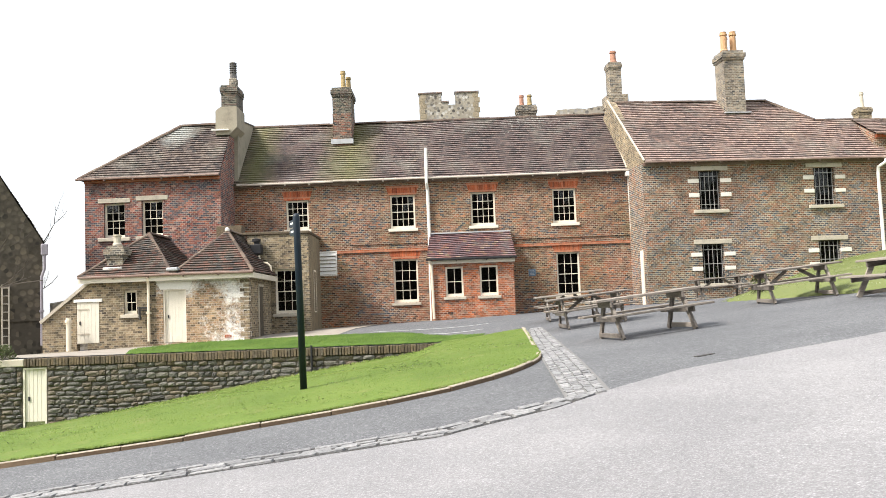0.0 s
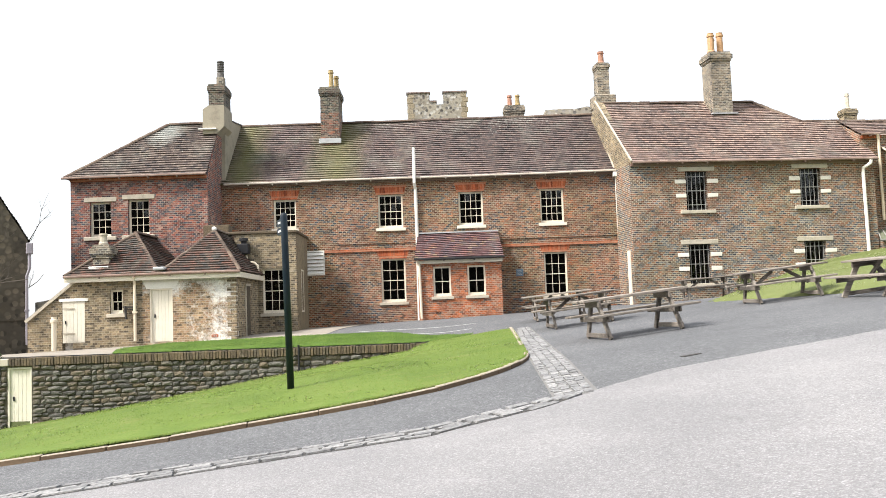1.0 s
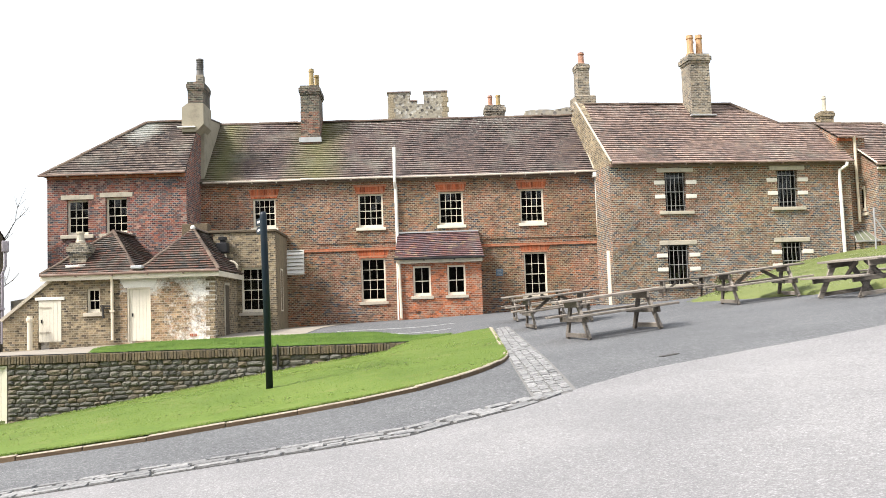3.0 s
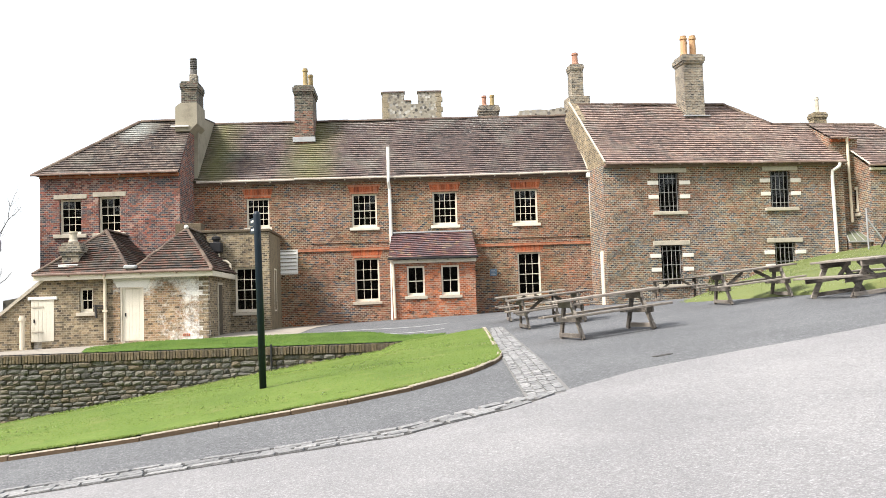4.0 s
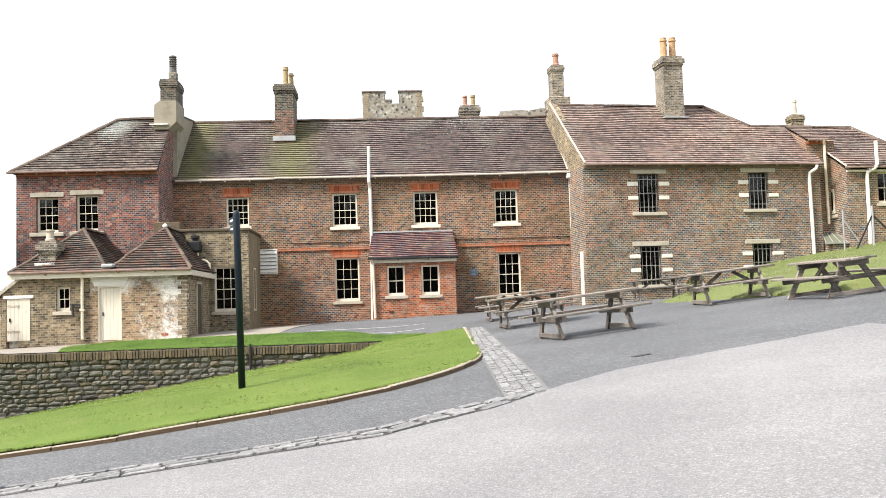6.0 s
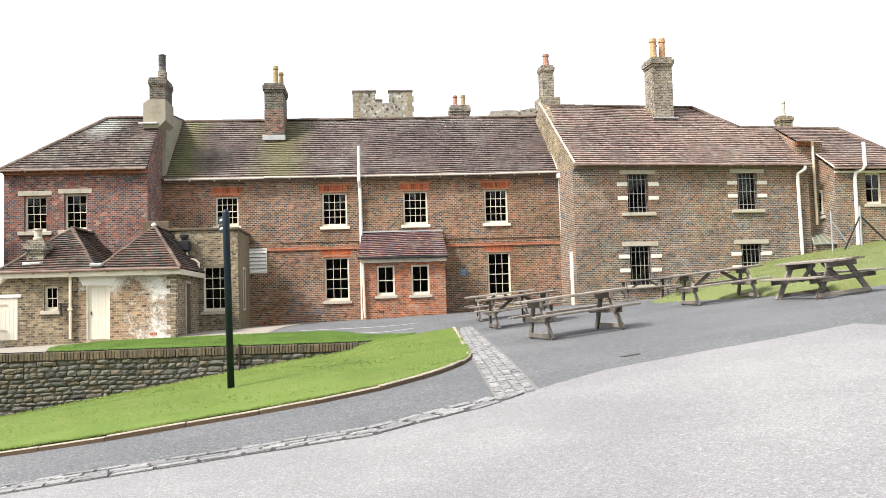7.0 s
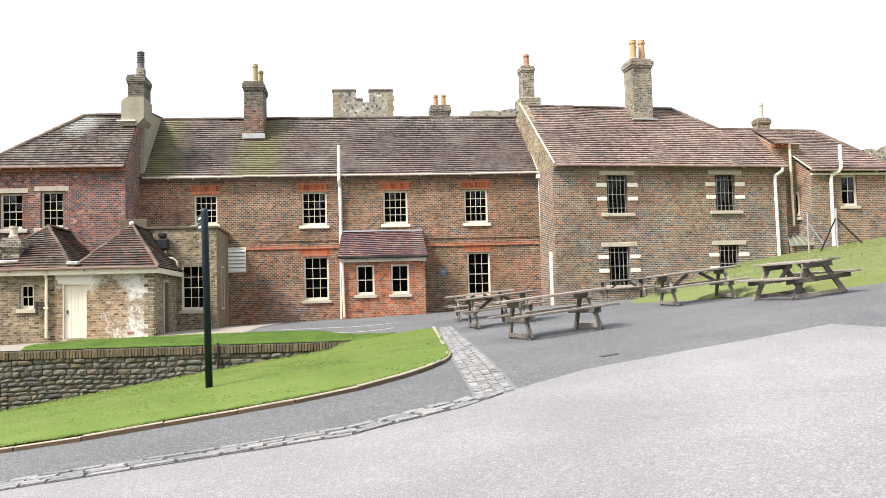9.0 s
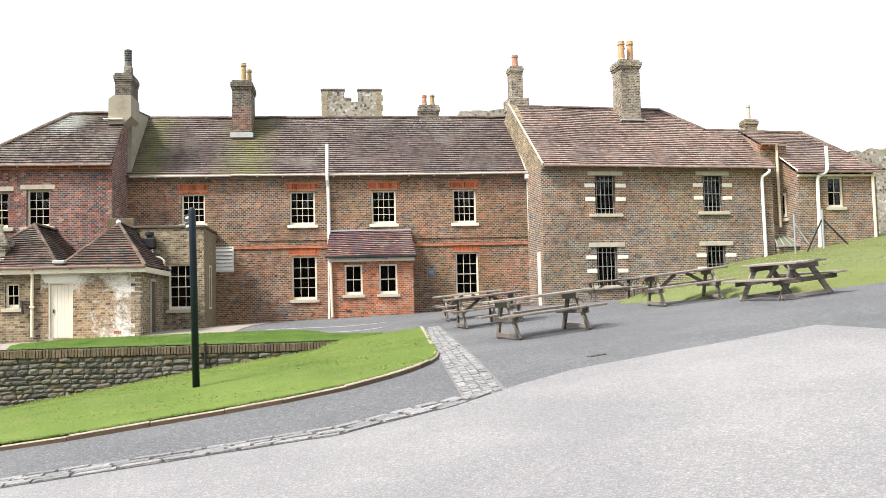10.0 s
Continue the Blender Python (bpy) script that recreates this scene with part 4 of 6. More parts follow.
# ---- left wing ----
LX, LW = -14.35, 5.42
wing = house("house", LX, 35.6, 0, "projecting red brick wing with a hipped tile roof")
ww = [(-13.60, 5.0, 0.84, 1.38), (-12.09, 5.02, 0.84, 1.42)]
shell(wing, LW, 4.8, 0.3, 7.38, "brick_wing", [(x - LX, x - LX + w, z, z + h) for x, z, w, h in ww], floor_z=1.2)
mid_wall(wing, LW, 2.2, 1.2, 7.2)
for x, z, w, h in ww:
    sash_window(wing, x - LX, z, w, h, 3, (2, 2), y=0.16, sill=False, label="cream sash window under a stone lintel")
    bm = bmesh.new()
    box(bm, x - LX - 0.22, x - LX + w + 0.22, -0.03, 0.15, z + h + 0.003, z + h + 0.19, 0.015)
    part("stone_lintel", bm, "sill", wing)
    bm = bmesh.new()
    box(bm, x - LX - 0.22, x - LX + w + 0.22, -0.09, 0.18, z - 0.15, z - 0.003, 0.015)
    part("stone_sill", bm, "sill", wing)
bm = bmesh.new()
slope_bm(bm, [(-0.2, -0.22, 7.34), (LW, -0.22, 7.34), (LW, 2.4, 9.92), (3.25, 2.4, 9.92)])
slope_bm(bm, [(-0.2, 5.0, 7.34), (-0.2, -0.22, 7.34), (3.25, 2.4, 9.92)])
slope_bm(bm, [(LW, 5.0, 7.34), (-0.2, 5.0, 7.34), (3.25, 2.4, 9.92), (LW, 2.4, 9.92)])
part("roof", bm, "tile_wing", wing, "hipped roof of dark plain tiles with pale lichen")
ridge_run(wing, (3.25, 2.4, 9.92), (LW - 0.5, 2.4, 9.92))
ridge_run(wing, (-0.18, -0.2, 7.35), (3.2, 2.38, 9.90), "hip_tile")
bm = bmesh.new()
gable_bm(bm, LW - 0.34, LW + 0.004, [(0.0, 7.38), (4.8, 7.38), (2.4, 9.98)])
part("gable_wall", bm, "brick_wing", wing)
gutter(wing, -0.25, LW, -0.28, 7.33)
bm = bmesh.new()
box(bm, 0.02, LW - 0.02, -0.12, -0.002, 7.20, 7.31)
part("fascia", bm, "brick_red", wing)
# its chimney: a rendered foot, a brick shaft and a louvred terminal
bm = bmesh.new()
# straight sides below, one sloping shoulder on the outer side
v = [(LW - 0.56, 9.3), (LW + 0.02, 9.3), (LW + 0.34, 9.62), (LW + 0.34, 10.50), (LW - 0.32, 10.50), (LW - 0.55, 10.33)]
fa = [bm.verts.new((x, 1.62, z)) for x, z in v]
fb = [bm.verts.new((x, 3.1, z)) for x, z in v]
bm.faces.new(fa)
bm.faces.new(fb[::-1])
for i in range(6):
    bm.faces.new((fa[i], fb[i], fb[(i + 1) % 6], fa[(i + 1) % 6]))
part("chimney_foot", bm, "render", wing, "cement-rendered chimney foot")
stack(wing, LW - 0.31, LW + 0.33, 1.68, 2.9, 10.50, 11.42, "brick_dark_stack", 0.36, 0.05)
bm = bmesh.new()
box(bm, LW + 0.02, LW + 0.32, 1.75, 2.10, 11.42, 11.72)
part("pot_base", bm, "brick_stack", wing)
pot(wing, LW + 0.16, 1.93, 11.72, 0.15, 0.74, "pot_grey", 1)
bm = bmesh.new()
bar(bm, (LW - 0.72, 1.56, 9.50), (LW + 0.02, 1.56, 9.50), 0.12, 0.05)
part("flashing", bm, "white", wing)

alarm = thing("alarm_box", pose(-8.93, 36.55, 4.95), "small white box fixed on the brick side wall", "alarm box")
bm = bmesh.new()
box(bm, 0.003, 0.09, -0.14, 0.14, 0.0, 0.36, 0.012)
part("casing", bm, "white", alarm)
bm = bmesh.new()
box(bm, 0.09, 0.10, -0.05, 0.05, 0.05, 0.13, 0.004)
part("lamp", bm, "lead", alarm)

# ---- barred range on the right ----
TURN = 6.0
rng = house("house", 7.96, 35.937, TURN, "two-storey dark brick house with barred windows and white blocks")
RW = 10.46


rw = [(2.31, 5.28, 0.90, 1.59, 1), (7.18, 5.36, 0.90, 1.54, 1), (2.29, 2.31, 0.92, 1.58, 0), (7.22, 2.36, 0.92, 1.54, 0)]
shell(rng, RW, 8.7, 0.3, 7.25, "brick_range", [(x, x + w, z, z + h) for x, z, w, h, up in rw], floor_z=1.6)
mid_wall(rng, RW, 2.4, 1.6, 7.1)
for x, z, w, h, up in rw:
    win = sash_window(rng, x, z, w, h, 3, (2, 2), y=0.20, sill=False, label="dark sash window behind painted iron bars", paint="dark_sash")
    for i in range(5):
        gx = 0.09 + (w - 0.18) * i / 4
        bm = bmesh.new()
        tube(bm, [(gx, -0.13, h - 0.03), (gx, -0.13, 0.0)], 0.011, 6)
        part("iron_bar", bm, "bars", win)
    for k in (0.14, 0.50, 0.86):
        bm = bmesh.new()
        bar(bm, (0.0, -0.13, h * k), (w, -0.13, h * k), 0.012, 0.022)
        part("cross_bar", bm, "bars", win)
    bm = bmesh.new()
    box(bm, x - 0.32, x + w + 0.33, -0.03, 0.19, z + h + 0.003, z + h + 0.18, 0.012)
    part("stone_lintel", bm, "sill", rng)
    bm = bmesh.new()
    box(bm, x - 0.28, x + w + 0.28, -0.09, 0.22, z - 0.14, z - 0.003, 0.012)
    part("stone_sill", bm, "sill", rng)
    for zz, ln in ((z + h * 0.735, 0.46), (z + h * 0.375, 0.44)):
        for side in (-1, 1):
            bm = bmesh.new()
            xa = x - ln if side < 0 else x + w
            box(bm, xa, xa + ln, -0.025, 0.15, zz - 0.075, zz + 0.085, 0.012)
            part("white_block", bm, "block", rng)
RY = 4.35
bm = bmesh.new()
R2Y, R2Z = 2.62, 9.38
slope_bm(bm, [(0, -0.25, 7.22), (RW + 0.1, -0.25, 7.22), (RW + 0.1, R2Y, R2Z), (8.81, R2Y, R2Z + 0.02), (7.49, RY, 10.68), (0, RY, 10.68)])
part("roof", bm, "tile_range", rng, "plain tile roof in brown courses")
bm = bmesh.new()
slope_bm(bm, [(RW + 0.1, 9.0, 7.22), (0, 9.0, 7.22), (0, RY, 10.68), (7.49, RY, 10.68)])
slope_bm(bm, [(RW + 0.1, 9.0, 7.22), (RW + 0.1, R2Y, 7.22), (7.49, RY, 10.68)])
part("roof", bm, "tile_range", rng, "plain tile hip")
bm = bmesh.new()
gable_bm(bm, RW - 0.3, RW + 0.004, [(0.0, 7.25), (8.7, 7.25), (4.4, R2Z - 0.05), (R2Y, R2Z - 0.05)])
part("gable_wall", bm, "brick_range", rng)
ridge_run(rng, (0.3, RY, 10.70), (7.45, RY, 10.70))
ridge_run(rng, (7.49, RY, 10.67), (8.81, R2Y, R2Z + 0.02), "hip_tile")
ridge_run(rng, (8.85, R2Y, R2Z + 0.01), (RW + 0.15, R2Y, R2Z + 0.01))
gutter(rng, 0.02, RW, -0.30, 7.22)
bm = bmesh.new()
box(bm, 0.02, RW - 0.02, -0.10, -0.002, 7.10, 7.20)
part("fascia", bm, "gutter", rng)
bm = bmesh.new()
gable_bm(bm, -0.004, 0.34, [(0.0, 7.25), (8.7, 7.25), (RY, 10.80)])
part("gable_wall", bm, "brick_stock", rng)
bm = bmesh.new()
bar(bm, (0.0, -0.28, 7.29), (0.0, RY, 10.81), 0.07, 0.05)
part("verge", bm, "mortar", rng, "pale mortared verge")
bm = bmesh.new()
bar(bm, (-0.05, 1.9, 7.36), (0.20, RY + 1.05, 10.44), 0.05, 0.04)
part("flashing", bm, "mortar", rng)
# its chimneys
stack(rng, 0.20, 0.74, RY + 0.1, RY + 0.75, 10.2, 12.62, "brick_stack", 0.3, 0.05, "slim stock brick chimney stack")
bm = bmesh.new()
box(bm, 0.02, 0.98, RY - 0.05, RY + 0.95, 10.55, 11.12, 0.03)
part("chimney_foot", bm, "brick_stack", rng)
pot(rng, 0.48, RY + 0.4, 12.62, 0.15, 0.58, "pot_red")
stack(rng, 5.08, 6.00, 3.25, 4.25, 9.3, 12.76, "brick_stack", 0.42, 0.09, "tall stock brick chimney stack")
pot(rng, 5.24, 3.5, 12.74, 0.16, 0.92)
pot(rng, 5.46, 3.95, 12.74, 0.15, 0.84, "pot_red")
pot(rng, 5.76, 3.7, 12.74, 0.16, 1.0)
bm = bmesh.new()
bar(bm, (4.98, 3.20, 9.93), (6.18, 3.20, 9.93), 0.14, 0.05)
part("flashing", bm, "lead", rng)
downpipe(rng, [(RW - 0.30, -0.32, 7.15), (RW - 0.32, -0.32, 7.02), (RW - 0.55, -0.14, 6.85), (RW - 0.56, -0.12, 6.6), (RW - 0.52, -0.12, 2.4)], 0.07, "white", label="white rain pipe")
# side door by the corner
bm = bmesh.new()
box(bm, -0.03, 0.02, 0.40, 0.75, 1.3, 3.75)
part("door", bm, "cream", rng, "narrow cream side door")

# ---- house further to the right ----
far = house("house", 19.15, 36.3, 3.0, "brick house end with a hipped roof and cream pipes")
FW = 3.66
fw = [(1.37, 5.44, 0.72, 1.32), (1.42, 3.42, 0.80, 0.50)]
shell(far, FW, 7, 0.5, 6.85, "brick_range", [(x, x + w, z, z + h) for x, z, w, h in fw], floor_z=2.6)
mid_wall(far, FW, 2.5, 2.6, 6.8)
for x, z, w, h in fw:
    sash_window(far, x, z, w, h, 2, (1, 1), label="cream casement window", sill_mat="sill")
FR = 9.45
bm = bmesh.new()
slope_bm(bm, [(-0.15, -0.25, 6.98), (FW + 0.25, -0.25, 6.98), (2.7, 4.0, FR), (-0.15, 4.0, FR)])
slope_bm(bm, [(FW + 0.25, 7.2, 6.98), (FW + 0.25, -0.25, 6.98), (2.7, 4.0, FR)])
slope_bm(bm, [(FW + 0.25, 7.2, 6.98), (-0.15, 7.2, 6.98), (-0.15, 4.0, FR), (2.7, 4.0, FR)])
part("roof", bm, "tile_range", far, "hipped plain tile roof")
ridge_run(far, (0.0, 4.0, FR + 0.03), (2.7, 4.0, FR + 0.01))
bm = bmesh.new()
gable_bm(bm, 0.0, 0.3, [(0.0, 6.85), (7.0, 6.85), (4.0, FR - 0.08)])
part("gable_wall", bm, "brick_range", far)
bm = bmesh.new()
bar(bm, (-0.14, -0.28, 6.98), (-0.14, 2.3, 8.46), 0.03, 0.05)
part("verge", bm, "cream", far)
bm = bmesh.new()
box(bm, -0.03, 0.05, 1.0, 1.40, 5.15, 6.2)
part("side_window", bm, "cream", far, "small cream side window")
bm = bmesh.new()
box(bm, -0.045, -0.031, 1.1, 1.30, 5.28, 6.08)
part("pane", bm, "glass", far)
bm = bmesh.new()
box(bm, -0.08, 0.02, 0.85, 1.55, 4.95, 5.08, 0.01)
part("stone_sill", bm, "sill", far)
ridge_run(far, (2.7, 4.0, FR + 0.0), (FW + 0.22, -0.2, 7.02), "hip_tile")
gutter(far, -0.2, FW + 0.2, -0.30, 6.93)
bm = bmesh.new()
box(bm, -0.02, FW + 0.02, -0.10, -0.002, 6.76, 6.85)
part("fascia", bm, "cream", far)
downpipe(far, [(1.17, -0.34, 8.0), (1.18, -0.34, 7.02), (1.12, -0.30, 6.9), (0.86, -0.16, 6.74), (0.82, -0.14, 6.55), (0.80, -0.12, 3.0)], 0.075, "white", "soil_pipe", "white soil pipe")
downpipe(far, [(FW - 0.27, -0.30, 6.9), (FW - 0.26, -0.14, 6.7), (FW - 0.23, -0.12, 3.2)], 0.065, "pipe")
# link between the two ranges
link = house("house", 17.1, 37.5, 0, "recessed brick link between two houses")
bm = bmesh.new()
box(bm, 1.106, 2.2, 0.003, 3.2, 0.6, 8.30)
part("front_wall", bm, "brick_range", link)
bm = bmesh.new()
slope_bm(bm, [(0.95, -0.22, 8.34), (2.15, -0.22, 8.34), (2.15, 2.0, 9.34), (0.95, 2.0, 9.34)])
slope_bm(bm, [(0.95, 4.2, 8.34), (2.15, 4.2, 8.34), (2.15, 2.0, 9.34), (0.95, 2.0, 9.34)])
part("roof", bm, "tile_range", link, "short tiled roof of the link")
bm = bmesh.new()
gable_bm(bm, 1.0, 1.1, [(0.0, 0.6), (4.0, 0.6), (4.0, 8.34), (2.0, 9.24), (0.0, 8.34)])
part("gable_wall", bm, "brick_range", link)
ridge_run(link, (0.97, 2.0, 9.34), (2.2, 2.0, 9.34))
gutter(link, 0.95, 1.70, -0.28, 8.33)
bm = bmesh.new()
box(bm, 1.02, 1.85, -0.12, -0.002, 8.18, 8.30)
part("fascia", bm, "brick_red", link, "red painted eaves board")
downpipe(link, [(1.62, -0.28, 8.32), (1.70, -0.14, 8.10), (1.72, -0.13, 4.7)], 0.06, "pipe")

# ---- outhouse with two hipped roofs ----
AX = -12.45
ann = house("outhouse", AX, 31, 0, "low stock brick outhouse with twin hipped tile roofs")
AW = -6.87 - AX
dx0, dx1 = -9.83 - AX, -9.04 - AX
wx0, wx1 = -11.19 - AX, -10.74 - AX
bm = bmesh.new()
wall_bm(bm, 0, dx0 - 0.25, 0.3, 3.12, 0, 0.3, [(wx0, wx1, 1.90, 2.72)])
part("front_wall", bm, "brick_stock", ann)
bm = bmesh.new()
wall_bm(bm, dx0 - 0.25, AW, 0.3, 3.12, 0, 0.3, [(dx0, dx1, 0.88, 2.70)])
part("front_wall", bm, "brick_limewashed", ann, "brick wall with flaking white limewash")
bm = bmesh.new()
box(bm, AW - 0.3, AW, 0.3, 4.2, 0.3, 3.12)
part("side_wall", bm, "brick_stock", ann)
bm = bmesh.new()
box(bm, 0, 0.3, 0.3, 4.2, 0.3, 3.12)
part("side_wall", bm, "brick_stock", ann)
bm = bmesh.new()
box(bm, 0.3, AW - 0.3, 1.9, 2.0, 0.8, 3.1)
part("inner_wall", bm, "room_shade", ann)
sash_window(ann, wx0, 1.90, wx1 - wx0, 0.82, 2, (1, 1), label="small cream four-pane window", sill_mat="sill")


def plank_door(parent, x0, x1, z0, z1, y, boards=6, label=""):
    w = x1 - x0
    bm = bmesh.new()
    box(bm, x0, x1, y + 0.03, y + 0.06, z0, z1)
    d = part("door", bm, "door", parent, label)
    for i in range(boards):
        bm = bmesh.new()
        box(bm, x0 + w * i / boards + 0.0012, x0 + w * (i + 1) / boards - 0.0012, y, y + 0.028, z0 + 0.01, z1 - 0.005, 0.004)
        part("board", bm, "door", d)
    bm = bmesh.new()
    box(bm, x0 + 0.09, x0 + 0.13, y - 0.03, y, (z0 + z1) / 2 - 0.06, (z0 + z1) / 2 + 0.06)
    part("handle", bm, "iron", d)
    return d


bm = bmesh.new()
bar(bm, (wx1 + 0.05, -0.10, 2.10), (wx1 + 0.50, -0.06, 2.10), 0.07, 0.06)
bar(bm, (wx1 + 0.06, -0.09, 2.02), (wx1 + 0.42, -0.05, 2.02), 0.05, 0.04)
bar(bm, (wx1 + 0.12, -0.12, 2.14), (wx1 + 0.14, -0.10, 1.70), 0.07, 0.06)
part("waste_hopper", bm, "bed", ann, "small dark waste pipe and bracket beside the window")
plank_door(ann, dx0 + 0.05, dx1 - 0.05, 0.88, 2.66, 0.08, label="cream painted timber door")
bm = bmesh.new()
wall_bm(bm, dx0, dx1, 0.88, 2.70, 0.02, 0.12, [(dx0 + 0.05, dx1 - 0.05, 0.88, 2.66)])
part("door_frame", bm, "cream", ann)
bm = bmesh.new()
pts = [(dx0 - 0.1, 2.704), (dx1 + 0.1, 2.704), (dx1 + 0.25, 3.0), (dx0 - 0.22, 3.0)]
fa = [bm.verts.new((x, -0.012, z)) for x, z in pts]
fb = [bm.verts.new((x, 0.1, z)) for x, z in pts]
bm.faces.new(fa)
bm.faces.new(fb)
for i in range(4):
    bm.faces.new((fa[i], fb[i], fb[(i + 1) % 4], fa[(i + 1) % 4]))
part("flat_arch", bm, "white", ann, "whitewashed flat arch")
for qx in (AW - 0.004, dx0 - 0.38):
    for i in range(15):
        ln = 0.30 if i % 2 else 0.18
        bm = bmesh.new()
        if qx > 3:
            box(bm, qx - ln, qx + 0.014, -0.010, 0.2 if i % 2 else 0.30, 0.86 + i * 0.152, 0.86 + i * 0.152 + 0.128, 0.006)
        else:
            box(bm, qx - ln / 2, qx + ln / 2, -0.010, 0.1, 0.86 + i * 0.152, 0.86 + i * 0.152 + 0.128, 0.006)
        part("quoin_block", bm, "brick_stock", ann)
# twin roofs: each a hip with its ridge running back
E0, E1, EM = -0.2, AW + 0.22, -9.42 - AX
EZ, AZ = 3.22, 4.82
bm = bmesh.new()
pitch_y = 1.95
cl, cr = (E0 + EM) / 2 + 0.12, (EM + E1) / 2
slope_bm(bm, [(E0, -0.25, EZ), (EM, -0.25, EZ), (cl, pitch_y, AZ)], 0.085, step=0.3)
slope_bm(bm, [(EM, -0.25, EZ), (E1, -0.25, EZ), (cr, pitch_y, AZ)], 0.085, step=0.3)
slope_bm(bm, [(EM, -0.25, EZ), (EM, 4.3, EZ), (cl, 4.3, AZ), (cl, pitch_y, AZ)], 0.085, step=0.3)
slope_bm(bm, [(EM, -0.25, EZ), (EM, 4.3, EZ), (cr, 4.3, AZ), (cr, pitch_y, AZ)], 0.085, step=0.3)
slope_bm(bm, [(E1, -0.25, EZ), (E1, 4.3, EZ), (cr, 4.3, AZ), (cr, pitch_y, AZ)], 0.085, step=0.3)
slope_bm(bm, [(E0, -0.25, EZ), (E0, 4.3, EZ), (cl, 4.3, AZ), (cl, pitch_y, AZ)], 0.085, step=0.3)
part("roof", bm, "tile_annex", ann, "twin hipped roofs of brown and grey tiles")
for a, b in (((E0, -0.25), cl), ((EM, -0.25), cl), ((EM, -0.25), cr), ((E1, -0.25), cr)):
    ridge_run(ann, (a[0], a[1], EZ + 0.02), (b, pitch_y, AZ + 0.02), "hip_tile", 0.6)
ridge_run(ann, (cl, pitch_y, AZ + 0.03), (cl, 4.3, AZ + 0.03))
ridge_run(ann, (cr, pitch_y, AZ + 0.03), (cr, 4.3, AZ + 0.03))
bm = bmesh.new()
bmesh.ops.create_uvsphere(bm, u_segments=10, v_segments=6, radius=0.09, matrix=Matrix.Translation((cr, pitch_y - 0.05, AZ + 0.06)))
part("hip_cap", bm, "white", ann)
bm = bmesh.new()
box(bm, EM - 0.2, EM + 0.2, -0.3, 0.1, EZ + 0.1, EZ + 0.22, 0.03)
part("valley_lead", bm, "lead", ann, "pale lead at the roof valley")
bm = bmesh.new()
box(bm, E0, E1, -0.24, -0.18, 3.0, 3.18)
part("fascia", bm, "cream", ann)
bm = bmesh.new()
box(bm, AW + 0.15, AW + 0.21, -0.18, 4.0, 3.0, 3.18)
part("fascia", bm, "cream", ann)
gutter(ann, E0, E1, -0.30, 3.20)
downpipe(ann, [(-10.28 - AX, -0.28, 3.15), (-10.3 - AX, -0.10, 2.9), (-10.3 - AX, -0.10, 0.95)], 0.05, "pipe")
# small chimney on its roof
stack(ann, -11.85 - AX, -11.30 - AX, 0.25, 0.85, 3.2, 4.30, "brick_stack", 0.45, 0.09, "squat stock brick chimney")
pot(ann, -11.58 - AX, 0.55, 4.3, 0.14, 0.42, "sill")
bm = bmesh.new()
box(bm, -11.95 - AX, -11.25 - AX, 0.10, 0.26, 3.40, 3.55, 0.02)
part("flashing", bm, "white", ann)
# narrow door in the side
bm = bmesh.new()
box(bm, AW - 0.02, AW + 0.012, 1.6, 2.3, 0.9, 2.75)
part("door", bm, "side_door", ann, "weathered dark side door")
bm = bmesh.new()
box(bm, AW - 0.02, AW + 0.03, 1.52, 1.6, 0.9, 2.80)
box(bm, AW - 0.02, AW + 0.03, 1.52, 2.38, 2.75, 2.83)
part("door_frame", bm, "sill", ann)

# ---- flat-roofed extension ----
EX0, EX1 = -7.75, -5.38
ext = house("extension", EX0, 34.9, 0, "flat-roofed stock brick extension with a parapet")
ew = (-6.70 - EX0, 1.74, 0.95, 1.72)
bm = bmesh.new()
wall_bm(bm, 0, EX1 - EX0, 0.3, 4.82, 0, 0.3, [(ew[0], ew[0] + ew[2], ew[1], ew[1] + ew[3])])
part("front_wall", bm, "brick_stock", ext)
bm = bmesh.new()
box(bm, EX1 - EX0 - 0.3, EX1 - EX0, 0.3, 3.1, 0.3, 4.82)
part("side_wall", bm, "brick_render", ext, "stained rendered side wall")
bm = bmesh.new()
box(bm, -1.0, EX1 - EX0 - 0.3, 0.3, 3.1, 4.4, 4.6)
part("flat_roof", bm, "lead", ext)
bm = bmesh.new()
box(bm, -1.1, EX1 - EX0 + 0.06, -0.06, 0.34, 4.823, 4.93, 0.02)
box(bm, EX1 - EX0 - 0.32, EX1 - EX0 + 0.06, 0.36, 3.08, 4.823, 4.93, 0.02)
part("coping", bm, "coping", ext)
bm = bmesh.new()
box(bm, 0.0, 2.0, 1.6, 1.7, 0.8, 4.4)
part("inner_wall", bm, "room_shade", ext)
sash_window(ext, ew[0], ew[1], ew[2], ew[3], 3, (2, 2), label="tall cream sash window under a brick arch", sill_mat="sill")
arch(ext, ew[0], ew[0] + ew[2], ew[1] + ew[3] + 0.004, ew[1] + ew[3] + 0.36, material="brick_stock", splay=0.18)
bm = bmesh.new()
wall_bm(bm, 0, 0.62, 0, 1.7, 0, 0.05, [(0.05, 0.57, 0.06, 1.64)])
sw = part("side_window", bm, "cream", ext, "", (EX1 - EX0 + 0.01, 1.2, 1.75))
sw.rotation_euler = (0, 0, radians(90))
pn = alike("pane", pane_mesh(0.52, 1.58), sw, at=(0.05, 0.03, 0.06))
# low parapet block behind the outhouse roof
bm = bmesh.new()
box(bm, -1.25, -0.25, 0.2, 0.8, 4.5, 5.25, 0.02)
part("parapet_block", bm, "coping", ext)
